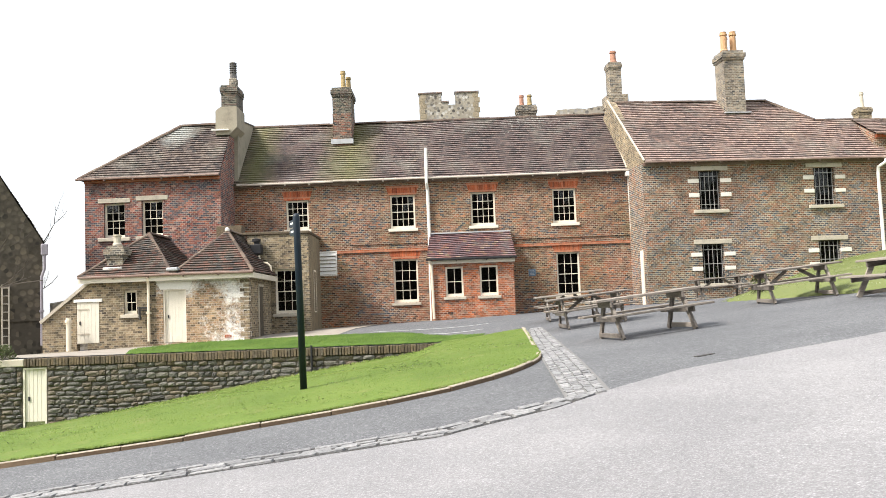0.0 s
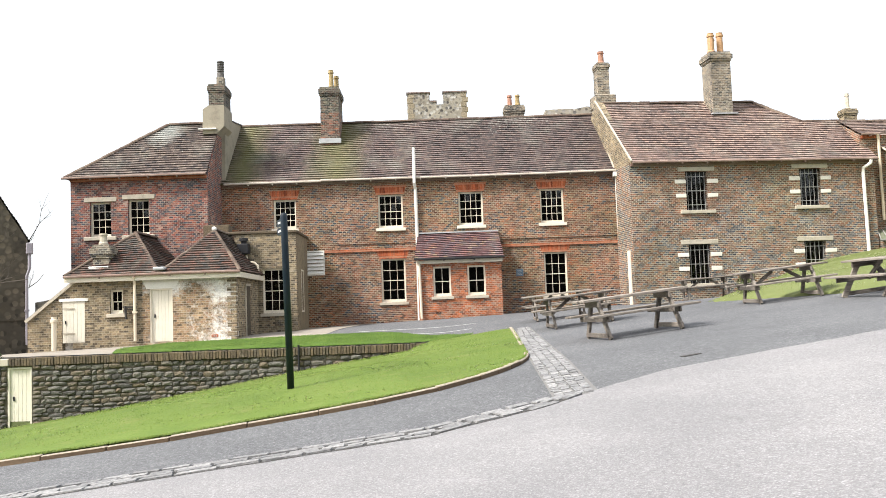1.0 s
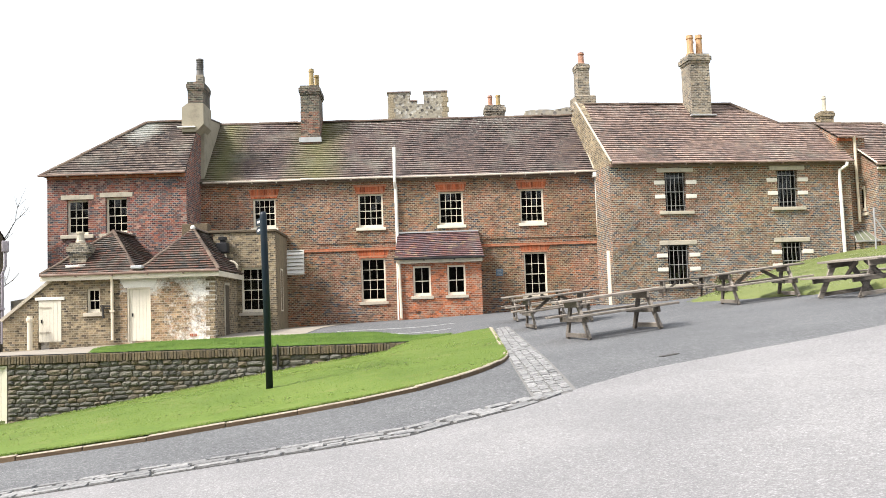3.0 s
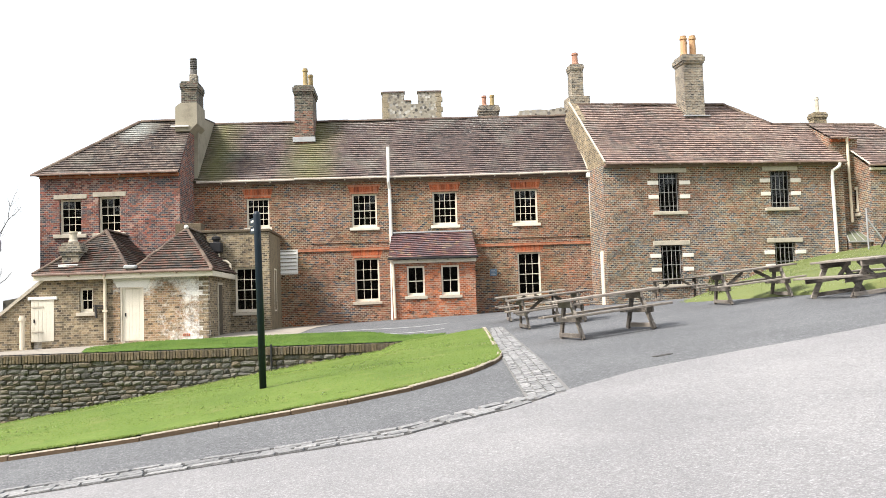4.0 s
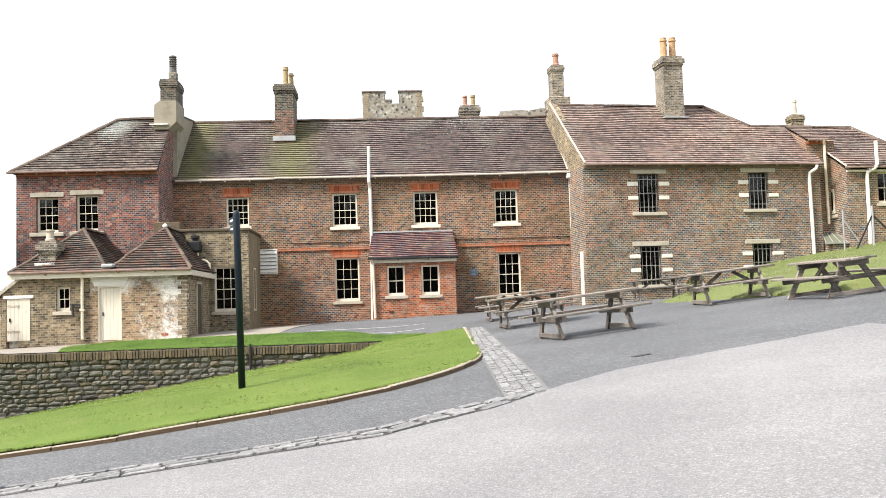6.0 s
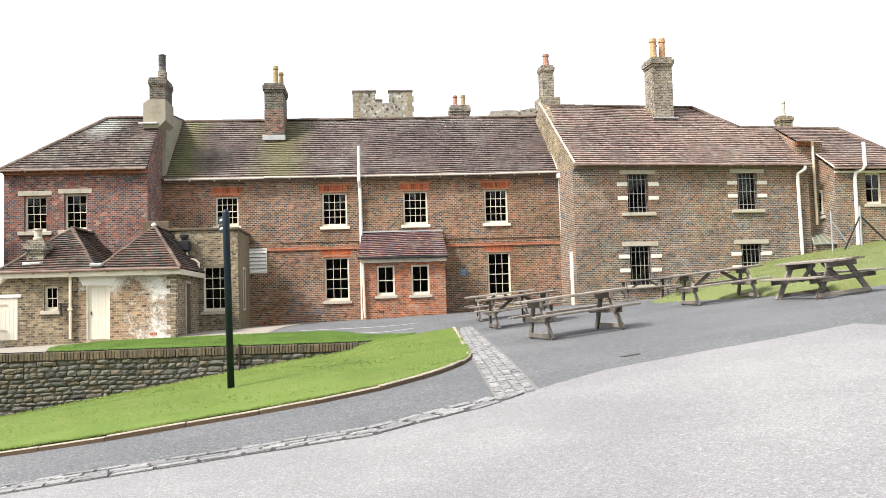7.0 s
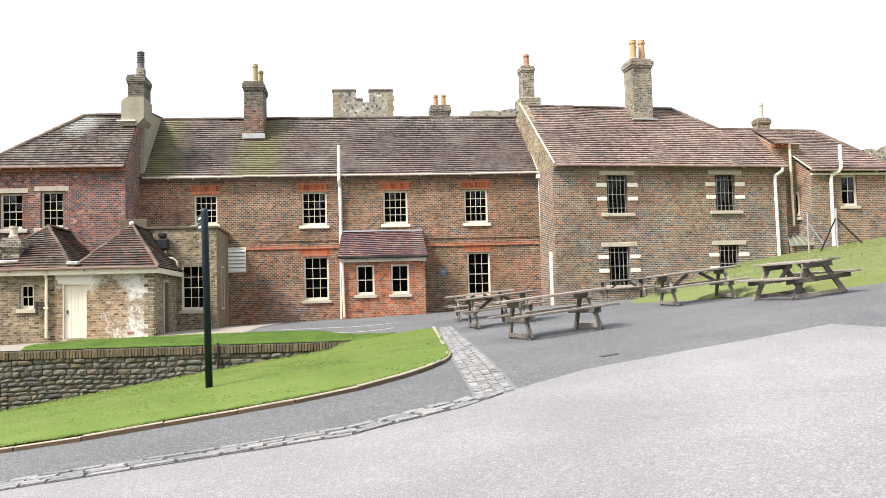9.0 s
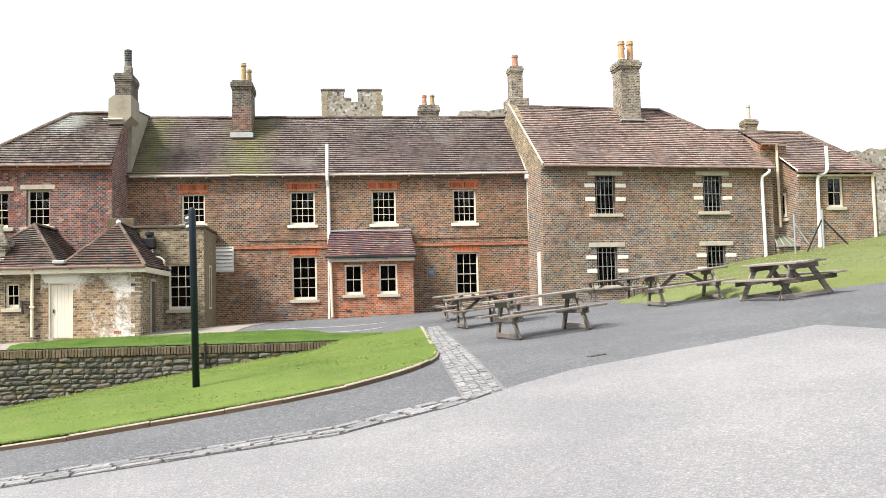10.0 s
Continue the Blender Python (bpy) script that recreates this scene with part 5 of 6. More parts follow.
# flue box on its wall
flue = thing("boiler_flue", pose(-7.35, 34.72, 4.05), "rusty dark metal boiler flue on the extension wall", "flue")
bm = bmesh.new()
box(bm, -0.22, 0.22, -0.25, 0.18, 0, 0.38, 0.03)
part("casing", bm, "iron", flue)
bm = bmesh.new()
lathe(bm, 0, -0.02, [(0.11, 0.38), (0.11, 0.48), (0.17, 0.5), (0.17, 0.6), (0.05, 0.63)])
part("cowl", bm, "iron", flue)
bm = bmesh.new()
tube(bm, [(0.1, -0.1, -0.05), (0.15, -0.12, -0.3), (0.42, -0.12, -0.36), (0.55, -0.12, -0.48), (0.56, -0.12, -0.85)], 0.045)
part("waste_pipe", bm, "pipe", flue)

# ---- porch ----
PX = -0.72
por = house("porch", PX, 36.8, 0, "small orange-red brick porch with a lean-to tile roof")
PW = 2.70 - PX
pw = [(-0.10 - PX, 2.18, 0.72, 1.22), (1.30 - PX, 2.18, 0.74, 1.22)]
bm = bmesh.new()
wall_bm(bm, 0, PW, 0.6, 3.66, 0, 0.25, [(x, x + w, z, z + h) for x, z, w, h in pw])
part("front_wall", bm, "brick_porch", por)
for xa in (0, PW - 0.25):
    bm = bmesh.new()
    box(bm, xa, xa + 0.25, 0.25, 1.19, 0.6, 3.9)
    part("side_wall", bm, "brick_porch", por)
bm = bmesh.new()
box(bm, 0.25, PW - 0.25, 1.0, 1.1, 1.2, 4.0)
part("inner_wall", bm, "room_shade", por)
for x, z, w, h in pw:
    sash_window(por, x, z, w, h, 2, (1, 1), y=0.06, label="cream four-pane sash window", sill_mat="sill")
bm = bmesh.new()
slope_bm(bm, [(-0.12, -0.22, 3.74), (PW + 0.10, -0.22, 3.74), (PW - 0.02, 1.16, 4.86), (0.02, 1.16, 4.86)], 0.085, step=0.25)
part("roof", bm, "tile_porch", por, "lean-to roof of mottled purple tiles")
bm = bmesh.new()
bar(bm, (0.0, 1.12, 4.88), (PW, 1.12, 4.88), 0.14, 0.05)
part("flashing", bm, "lead", por)
bm = bmesh.new()
box(bm, -0.05, PW + 0.05, -0.10, -0.003, 3.52, 3.66)
part("fascia", bm, "cream", por)
gutter(por, -0.15, PW + 0.12, -0.26, 3.70, "iron")
downpipe(por, [(-0.02, -0.22, 3.68), (0.06, -0.09, 3.5), (0.10, -0.09, 1.3)], 0.055, "pipe")

# ---- buildings behind ----
tower = thing("tower", pose(0.5, 60, 0), "square flint tower with a crenellated parapet", "tower")
bm = bmesh.new()
box(bm, -2.0, 2.0, 0, 4, -1, 15.48)
part("shaft", bm, "flint", tower)
for xa, xb, z1 in ((-2.0, -0.48, 16.27), (0.44, 2.0, 16.27), (-0.48, -0.05, 15.66)):
    bm = bmesh.new()
    box(bm, xa, xb, 0, 0.6, 15.484, z1)
    part("merlon", bm, "flint", tower)
    bm = bmesh.new()
    box(bm, xa - 0.05, xb + 0.05, -0.06, 0.66, z1 + 0.003, z1 + 0.09)
    part("coping", bm, "tile_range", tower)
qm = bmesh.new()
box(qm, -0.2, 0.2, -0.015, 0.25, 0, 0.33, 0.012)
QUOIN = mesh_of("quoin", qm, "quoin")
for i in range(7):
    for xa in (-1.81, 1.81):
        alike("quoin", QUOIN, tower, Matrix.Translation((xa + (0.09 if (i % 2) == (xa > 0) else 0.0), 0, 13.9 + i * 0.34)) @ Matrix.Diagonal((1.0, 1, 1, 1)))

rear = thing("chimney", pose(4.48, 47, 0), "low brick chimney with two clay pots behind the ridge", "chimney")
stack(rear, -0.5, 0.5, 0, 0.8, 0.5, 12.3, "brick_stack", 0.45, 0.07)
pot(rear, -0.22, 0.3, 12.3, 0.13, 0.58, "pot_red")
pot(rear, 0.20, 0.3, 12.3, 0.13, 0.60, "pot_dull", 0)
rear2 = thing("chimney", pose(21.80, 46, 0), "small stone chimney with one pot behind the ridge", "chimney")
stack(rear2, -0.33, 0.33, 0, 0.66, 0.5, 11.28, "brick_stock", 0.35, 0.06)
pot(rear2, 0.0, 0.3, 11.28, 0.11, 0.85, "sill")


def rough_wall(name, label, x0, x1, y, thick, z0, top, material, category="wall", amp=0.12):
    bm = bmesh.new()
    n = int((x1 - x0) / 0.35)
    cols = []
    for i in range(n + 1):
        x = x0 + (x1 - x0) * i / n
        z = top(x) + noise.noise((x * 1.3, y, 0)) * amp + noise.noise((x * 4.0, y, 5)) * amp * 0.5
        cols.append([bm.verts.new(p) for p in ((x, y, z0), (x, y + 0.03, z), (x, y + thick, z), (x, y + thick, z0))])
    for a, b in zip(cols, cols[1:]):
        for j in range(3):
            bm.faces.new((a[j], b[j], b[j + 1], a[j + 1]))
    bm.faces.new(cols[0])
    bm.faces.new(cols[-1])
    return solid(name, bm, material, label, category)


rough_wall("curtain_wall", "ruined flint wall with an uneven top behind the ridge", 6.5, 9.6, 50, 1.2, -0.5, lambda x: 12.62 + 0.04 * (x - 6.5), "flint")
rough_wall("curtain_wall", "tall old castle wall of pale rubble stone", 33.0, 62.0, 60, 2.5, 0.0, lambda x: 11.85 + 0.08 * (x - 35), "flint", amp=0.25)

# stone gable house at the left edge
stone_house = house("house", -14.88, 33, 26, "dark rubble-stone gable end with a steep roof")
bm = bmesh.new()
pts = [(-6.2, 0.3), (0, 0.3), (0, 4.72), (-3.1, 9.9), (-6.2, 4.75)]
fa = [bm.verts.new((x, 0, z)) for x, z in pts]
fb = [bm.verts.new((x, 8, z)) for x, z in pts]
bm.faces.new(fa)
bm.faces.new(fb[::-1])
for i in range(5):
    bm.faces.new((fa[i], fb[i], fb[(i + 1) % 5], fa[(i + 1) % 5]))
part("gable_wall", bm, "ragstone", stone_house)
bm = bmesh.new()
slope_bm(bm, [(0.06, -0.06, 4.68), (0.06, 8.1, 4.68), (-3.1, 8.1, 9.96), (-3.1, -0.06, 9.96)], 0.12, 0.02)
slope_bm(bm, [(-6.3, -0.06, 4.68), (-6.3, 8.1, 4.68), (-3.1, 8.1, 9.96), (-3.1, -0.06, 9.96)], 0.12, 0.02)
part("roof", bm, "tile_wing", stone_house, "steep tiled roof")
bm = bmesh.new()
box(bm, -6.2, 0.02, -0.05, -0.002, 1.80, 1.90)
part("stone_ledge", bm, "ragstone", stone_house)
M["pipe_lilac"] = plain_mat("grey_pipe", (0.36, 0.33, 0.36), 0.5, dirt=0.3)
downpipe(stone_house, [(0.06, -0.07, 4.3), (0.06, -0.07, 3.7), (-0.04, -0.07, 3.4), (-0.04, -0.07, 0.9)], 0.055, "pipe_lilac")
bm = bmesh.new()
box(bm, -0.06, 0.18, -0.16, 0.08, 4.2, 4.62, 0.03)
part("hopper_head", bm, "pipe_lilac", stone_house)
ladder = thing("ladder", pose(-15.92, 32.32, 0.80, -3, 0, 26), "pale wooden ladder leaning on the stone wall", "ladder")
for dx in (-0.11, 0.11):
    bm = bmesh.new()
    box(bm, dx - 0.025, dx + 0.025, -0.03, 0.03, 0, 2.35, 0.006)
    part("rail", bm, "sill", ladder)
for i in range(8):
    bm = bmesh.new()
    tube(bm, [(-0.1, 0, 0.2 + i * 0.29), (0.1, 0, 0.2 + i * 0.29)], 0.018, 6)
    part("rung", bm, "sill", ladder)

# sloping stair wall and cellar door beside the outhouse
lean = house("lean_to", -14.0, 31.0, 0, "brick lean-to wall with a sloping coping and a cream door")
d0, d1, dz = 1.20, 1.98, 2.36
gable = bmesh.new()
for ol in ([(0, 0.3), (d0 - 0.02, 0.3), (d0 - 0.02, 2.60), (0.0, 1.70)], [(d0 - 0.02, dz + 0.1), (1.55, dz + 0.1), (1.55, 2.92), (d0 - 0.02, 2.60)]):
    fa = [gable.verts.new((x, 0.0, z)) for x, z in ol]
    fb = [gable.verts.new((x, 0.25, z)) for x, z in ol]
    gable.faces.new(fa)
    gable.faces.new(fb[::-1])
    for i in range(4):
        gable.faces.new((fa[i], fb[i], fb[(i + 1) % 4], fa[(i + 1) % 4]))
part("front_wall", gable, "brick_stock", lean)
bm = bmesh.new()
bar(bm, (-0.05, 0.1, 1.72), (1.82, 0.1, 3.20), 0.36, 0.10)
part("coping", bm, "sill", lean, "pale stone raking coping")
bm = bmesh.new()
box(bm, d0 - 0.10, d1 + 0.10, -0.05, 0.2, dz + 0.003, dz + 0.11, 0.01)
part("door_lintel", bm, "white", lean)
plank_door(lean, d0, d1 - 0.02, 0.95, dz, -0.012, 6, "cream boarded door with strap hinges")
for z in (1.25, 2.1):
    bm = bmesh.new()
    box(bm, d0 + 0.02, d0 + 0.42, -0.03, -0.014, z, z + 0.05)
    part("strap_hinge", bm, "sill", lean)
rough_wall("garden_wall", "weathered rubble wall beyond the lean-to", -14.9, -12.6, 33.6, 0.4, 0.4, lambda x: 2.45 + 0.16 * (x + 14.9), "flint", amp=0.04)
bol = thing("vent_post", pose(-12.95, 30.65, 0.72), "cream painted cast pipe post with a collar", "post")
bm = bmesh.new()
lathe(bm, 0, 0, [(0.085, 0), (0.085, 0.95), (0.12, 0.96), (0.12, 1.05), (0.09, 1.07), (0.09, 1.14)])
part("pipe", bm, "pipe", bol)

# ---- cold frame, drying posts and struts by the far house ----
cold = thing("cold_frame", pose(18.12, 36.45, 3.30), "small lean-to glazed frame on a brick base", "cold frame")
bm = bmesh.new()
box(bm, 0.32, 1.0, 0.0, 1.75, 0, 0.5, 0.01)
part("base", bm, "brick_range", cold)
bm = bmesh.new()
for a in (0.02, 0.34, 0.66, 0.98):
    bar(bm, (a, -0.08, 0.52), (0.68 + a * 0.32, 1.75, 1.40), 0.028, 0.03)
bar(bm, (-0.03, -0.08, 0.52), (1.03, -0.08, 0.52), 0.06, 0.06)
part("frame", bm, "bars", cold)
bm = bmesh.new()
v = [bm.verts.new(p) for p in ((0, -0.06, 0.5), (1, -0.06, 0.5), (1, 1.75, 1.38), (0.68, 1.75, 1.38), (0, -0.06, 0.49), (1, -0.06, 0.49), (1, 1.75, 1.37), (0.68, 1.75, 1.37))]
bm.faces.new(v[:4])
bm.faces.new(v[4:])
part("glazing", bm, "cloudy", cold, "cloudy greenish glazing")
for x, z1, mat, r, legs, lab in ((17.43, 4.9, "galv", 0.03, ((0.75, -0.02),), "thin galvanised drying post with a strut"), (18.60, 5.05, "galv", 0.045, ((-0.75, -0.1), (1.1, 0.1)), "pale steel post braced by dark struts")):
    zb = bank_z(x, 33.5) - 0.05
    dp = thing("drying_post", pose(x, 33.5, zb), lab, "post")
    bm = bmesh.new()
    tube(bm, [(0, 0, 0), (0, 0, z1 - zb)], r)
    part("pole", bm, mat, dp)
    for lx, ly in legs:
        bm = bmesh.new()
        bar(bm, (0, 0, (z1 - zb) * 0.78), (lx, ly, bank_z(x + lx, 33.5 + ly) - zb), 0.045)
        part("strut", bm, "galv" if r < 0.04 else "iron", dp)

# ---- fingerpost on the lawn ----
sign = thing("signpost", pose(-2.43, 14.86, lawn_z(-2.43, 14.86) - 0.03, 0.4, -0.9, 0), "tall dark teal steel fingerpost on the lawn", "signpost")
bm = bmesh.new()
lathe(bm, 0, 0, [(0.058, 0), (0.058, 2.86), (0.05, 2.90), (0.03, 2.92)], 16)
part("pole", bm, "post", sign, smooth=True)
for z0, ang in ((2.72, 112), (2.58, 112)):
    bm = bmesh.new()
    pts = [(0.05, 0), (0.46, 0), (0.53, 0.06), (0.46, 0.12), (0.05, 0.12)]
    fa = [bm.verts.new((x, -0.012, z)) for x, z in pts]
    fb = [bm.verts.new((x, 0.012, z)) for x, z in pts]
    bm.faces.new(fa)
    bm.faces.new(fb[::-1])
    for i in range(5):
        bm.faces.new((fa[i], fb[i], fb[(i + 1) % 5], fa[(i + 1) % 5]))
    arm = part("finger_board", bm, "post", sign, "", (0, 0, z0))
    arm.rotation_euler = (0, 0, radians(ang))
    bm = bmesh.new()
    for side in (-0.0145, 0.0145):
        box(bm, 0.12, 0.40, side - 0.0015, side + 0.0015, 0.045, 0.078)
    part("lettering", bm, "white", arm)

# ---- picnic tables ----
def picnic_table(braced):
    t = thing("picnic_table", Matrix(), "weathered grey-brown timber picnic table with fixed benches", "picnic table", "picnic tables in the yard")
    for i in range(5):
        bm = bmesh.new()
        y = (i - 2) * 0.146
        box(bm, -1.04 + random.uniform(-0.02, 0.02), 1.04 + random.uniform(-0.02, 0.02), y - 0.066, y + 0.066, 0.715 + random.uniform(-0.004, 0), 0.755 + random.uniform(-0.004, 0.004), 0.006)
        part("top_plank", bm, "wood", t)
    for s in (-1, 1):
        for k in (0, 1):
            bm = bmesh.new()
            y = s * (0.60 + k * 0.135)
            box(bm, -1.03 + random.uniform(-0.02, 0.02), 1.03 + random.uniform(-0.02, 0.02), y - 0.060, y + 0.060, 0.425, 0.465, 0.006)
            part("bench_plank", bm, "wood", t)
    for x in (-0.70, 0.70):
        for s in (-1, 1):
            bm = bmesh.new()
            bar(bm, (x, s * 0.15, 0.715), (x, s * 0.60, 0.0), 0.11, 0.045, (1, 0, 0))
            part("leg", bm, "wood", t)
        side = math.copysign(1.0, x)
        bm = bmesh.new()
        box(bm, x - 0.068, x - 0.024, -0.74, 0.74, 0.325, 0.422, 0.006)
        part("seat_bearer", bm, "wood", t)
        bm = bmesh.new()
        box(bm, x - 0.068, x - 0.024, -0.35, 0.35, 0.60, 0.713, 0.006)
        part("top_bearer", bm, "wood", t)
        bm = bmesh.new()
        box(bm, x + 0.024 * side - 0.02, x + 0.024 * side + 0.02, -0.58, 0.58, 0.03, 0.115, 0.006)
        part("foot_rail", bm, "wood", t)
        if braced:
            bm = bmesh.new()
            bar(bm, (x * 0.95, 0, 0.34), (x * 0.20, 0, 0.70), 0.045, 0.075)
            part("brace", bm, "wood", t)
    return t


def on_ground(x, y, turn, sink=0.0):
    e = 0.4
    zx = (base_z(x + e, y) - base_z(x - e, y)) / (2 * e)
    zy = (base_z(x, y + e) - base_z(x, y - e)) / (2 * e)
    up = Vector((-zx, -zy, 1)).normalized()
    ax = Vector((math.cos(radians(turn)), math.sin(radians(turn)), 0))
    ax = (ax - up * ax.dot(up)).normalized()
    ay = up.cross(ax)
    return Matrix(((ax.x, ay.x, up.x, x), (ax.y, ay.y, up.y, y), (ax.z, ay.z, up.z, base_z(x, y) + 0.004 - sink), (0, 0, 0, 1)))


picnic_table(False).matrix_basis = on_ground(3.70, 17.0, 10)
table = picnic_table(True)
table.matrix_basis = on_ground(3.54, 22.5, 3)
for x, y, turn in ((3.68, 27.2, -2), (9.6, 32.0, -6), (8.10, 21.1, -1)):
    copy_thing(table, on_ground(x, y, turn))
copy_thing(table, on_ground(9.2, 18.2, 97))

# ---- retaining wall ----
TOPZ = 0.70
wall = thing("wall_retaining", pose(-20, WALL_Y, 0), "dark rubble-stone retaining wall with a brick-on-edge coping", "wall", kind="structure")
DX0, DX1, DZ0, DZ1 = 20 - 12.10, 20 - 11.43, -1.25, 0.44
bm = bmesh.new()
wall_bm(bm, 0, 19.8, -3.0, TOPZ - 0.22, 0.06, 0.42, [(DX0, DX1, DZ0, DZ1)])
part("core", bm, "joint", wall)
bm = bmesh.new()
wall_bm(bm, DX0, DX1, DZ0, DZ1, 0.05, 0.15, [(DX0 + 0.05, DX1 - 0.05, DZ0, DZ1 - 0.05)])
part("door_frame", bm, "door", wall)
plank_door(wall, DX0 + 0.05, DX1 - 0.05, DZ0, DZ1 - 0.05, 0.09, 5, "cream door set in the stone wall")


def stone_mesh(seed, material):
    """A rounded block about one unit in size, lumpy on its face."""
    rnd = random.Random(seed)
    bm = bmesh.new()
    n = 3
    front = [[None] * (n + 1) for _ in range(n + 1)]
    for i in range(n + 1):
        for j in range(n + 1):
            u, v = i / n, j / n
            edge = i in (0, n) or j in (0, n)
            corner = i in (0, n) and j in (0, n)
            k = 0.10 if corner else 0.03 if edge else 0.0
            x = u + (0.5 - u) * 2 * k * 0.6 + (0 if not edge else rnd.uniform(-0.03, 0.03))
            z = v + (0.5 - v) * 2 * k * 1.2 + (0 if not edge else rnd.uniform(-0.05, 0.05))
            front[i][j] = bm.verts.new((x - 0.5, (0.025 if edge else 0.0) + rnd.uniform(-0.012, 0.012), z - 0.5))
    for i in range(n):
        for j in range(n):
            bm.faces.new((front[i][j], front[i + 1][j], front[i + 1][j + 1], front[i][j + 1]))
    ring = [front[i][0] for i in range(n + 1)] + [front[n][j] for j in range(1, n + 1)] + [front[i][n] for i in range(n - 1, -1, -1)] + [front[0][j] for j in range(n - 1, 0, -1)]
    back = [bm.verts.new((v.co.x, 0.12, v.co.z)) for v in ring]
    for i in range(len(ring)):
        bm.faces.new((ring[i], back[i], back[(i + 1) % len(ring)], ring[(i + 1) % len(ring)]))
    return mesh_of("stone", bm, material)


STONES = [stone_mesh(s, "stone") for s in range(10)]
rnd = random.Random(7)
far_verts, far_faces = [], []
count = 0
z = -1.55
while z < TOPZ - 0.26:
    h = min(rnd.uniform(0.095, 0.175), TOPZ - 0.225 - z)
    if TOPZ - 0.225 - z - h < 0.07:
        h = TOPZ - 0.225 - z
    x = 6.7 + rnd.uniform(0, 0.2)
    while x < 19.75:
        w = rnd.uniform(0.14, 0.27) if rnd.random() < 0.6 else rnd.uniform(0.27, 0.44)
        cz = z + h / 2
        if cz < DZ1 + 0.10 and DX0 - 0.02 < x + w and x < DX1 + 0.02:
            if x > DX0 - 0.10:
                x = DX1 + 0.025
                continue
            w = DX0 - 0.02 - x
        cx = x + w / 2
        if cz + h / 2 > contact_z(cx - 20) - 0.05:
            me = rnd.choice(STONES)
            m = Matrix.Translation((cx, rnd.uniform(-0.02, 0.03), cz + rnd.uniform(-0.012, 0.012) + 0.025 * math.sin(cx * 1.7))) @ pose(0, 0, 0, 0, rnd.uniform(-5, 5), 0) @ Matrix.Diagonal((w - 0.010, 0.9, (h - 0.007) * rnd.uniform(0.86, 1.04), 1))
            if cx > 11.8:
                alike("stone", me, wall, m)
                count += 1
            else:
                k = len(far_verts)
                far_verts += [tuple(m @ v.co) for v in me.vertices]
                far_faces += [tuple(i + k for i in f.vertices) for f in me.polygons]
        x += w
    z += h
rest = bpy.data.meshes.new("wall_stones")
rest.from_pydata(far_verts, [], far_faces)
rest.materials.append(M["stone_joined"])
tagged(alike("wall_stones", rest, wall), "rubble stones of the wall", kind="stuff")
cm = bmesh.new()
box(cm, -0.036, 0.036, -0.02, 0.44, 0, 0.215, 0.008)
COPE = mesh_of("coping_brick", cm, "coping")
x = 8.0
while x < 19.85:
    alike("coping_brick", COPE, wall, Matrix.Translation((x, rnd.uniform(-0.012, 0.012), TOPZ - 0.218 + rnd.uniform(-0.012, 0.012))) @ pose(0, 0, 0, 0, rnd.uniform(-2, 2), 0))
    x += rnd.uniform(0.077, 0.09)
bm = bmesh.new()
box(bm, 4.0, 7.95, -0.02, 0.44, TOPZ - 0.216, TOPZ - 0.01, 0.02)
part("coping_slab", bm, "sill", wall)
downpipe(wall, [(16.08, -0.04, 0.78), (16.08, -0.04, -0.9)], 0.03, "iron", "drain_pipe", "thin black drain pipe", False)

# ---- kerb of the lawn ----
kerb = thing("kerb", pose(0, 0, 0), "worn brown stone kerb along the lawn", "kerb", kind="structure")
path = []
for i in range(2400):
    kx = -9.5 + i * (11.53 / 2399)
    path.append(Vector((kx, kerb_y(kx), plane_z(kx, kerb_y(kx)))))
run, marks, want = 0.0, [path[0]], 0.0
want = 0.8
for a, b in zip(path, path[1:]):
    run += (b - a).length
    if run >= want:
        marks.append(b)
        want = run + (rnd.uniform(0.7, 1.0) if b.x < 0.3 else 0.45)
for a, b in zip(marks, marks[1:]):
    bm = bmesh.new()
    d = (b - a)
    g = d.normalized() * 0.002
    side = Vector((-d.y, d.x, 0)).normalized() * 0.06
    jit = rnd.uniform(-0.008, 0.008)
    lo, hi = Vector((0, 0, -0.12)), Vector((0, 0, 0.066 + jit))
    base = (a + b) / 2
    p = [a + g - base, b - g - base]
    v = [bm.verts.new(q + s * side + k) for q in p for s in (-0.35, 1.15) for k in (lo, hi)]
    for q in ((0, 1, 3, 2), (4, 6, 7, 5), (0, 4, 5, 1), (2, 3, 7, 6), (0, 2, 6, 4), (1, 5, 7, 3)):
        bm.faces.new([v[i] for i in q])
    bmesh.ops.bevel(bm, geom=[e for e in bm.edges], offset=0.012, segments=1, affect="EDGES")
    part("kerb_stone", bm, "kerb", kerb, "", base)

# ---- granite setts: the gutter along the road and the strip across to the yard ----
def sett_mesh(seed):
    r2 = random.Random(seed)
    bm = bmesh.new()
    box(bm, -0.5, 0.5, -0.5, 0.5, -0.08, 0.0)
    for v in bm.verts:
        if v.co.z > -0.01:
            v.co.x *= 0.93 + r2.uniform(-0.03, 0.03)
            v.co.y *= 0.9 + r2.uniform(-0.05, 0.05)
            v.co.z += r2.uniform(-0.006, 0.004)
        v.co.x += r2.uniform(-0.03, 0.03)
    return mesh_of("sett", bm, "sett")


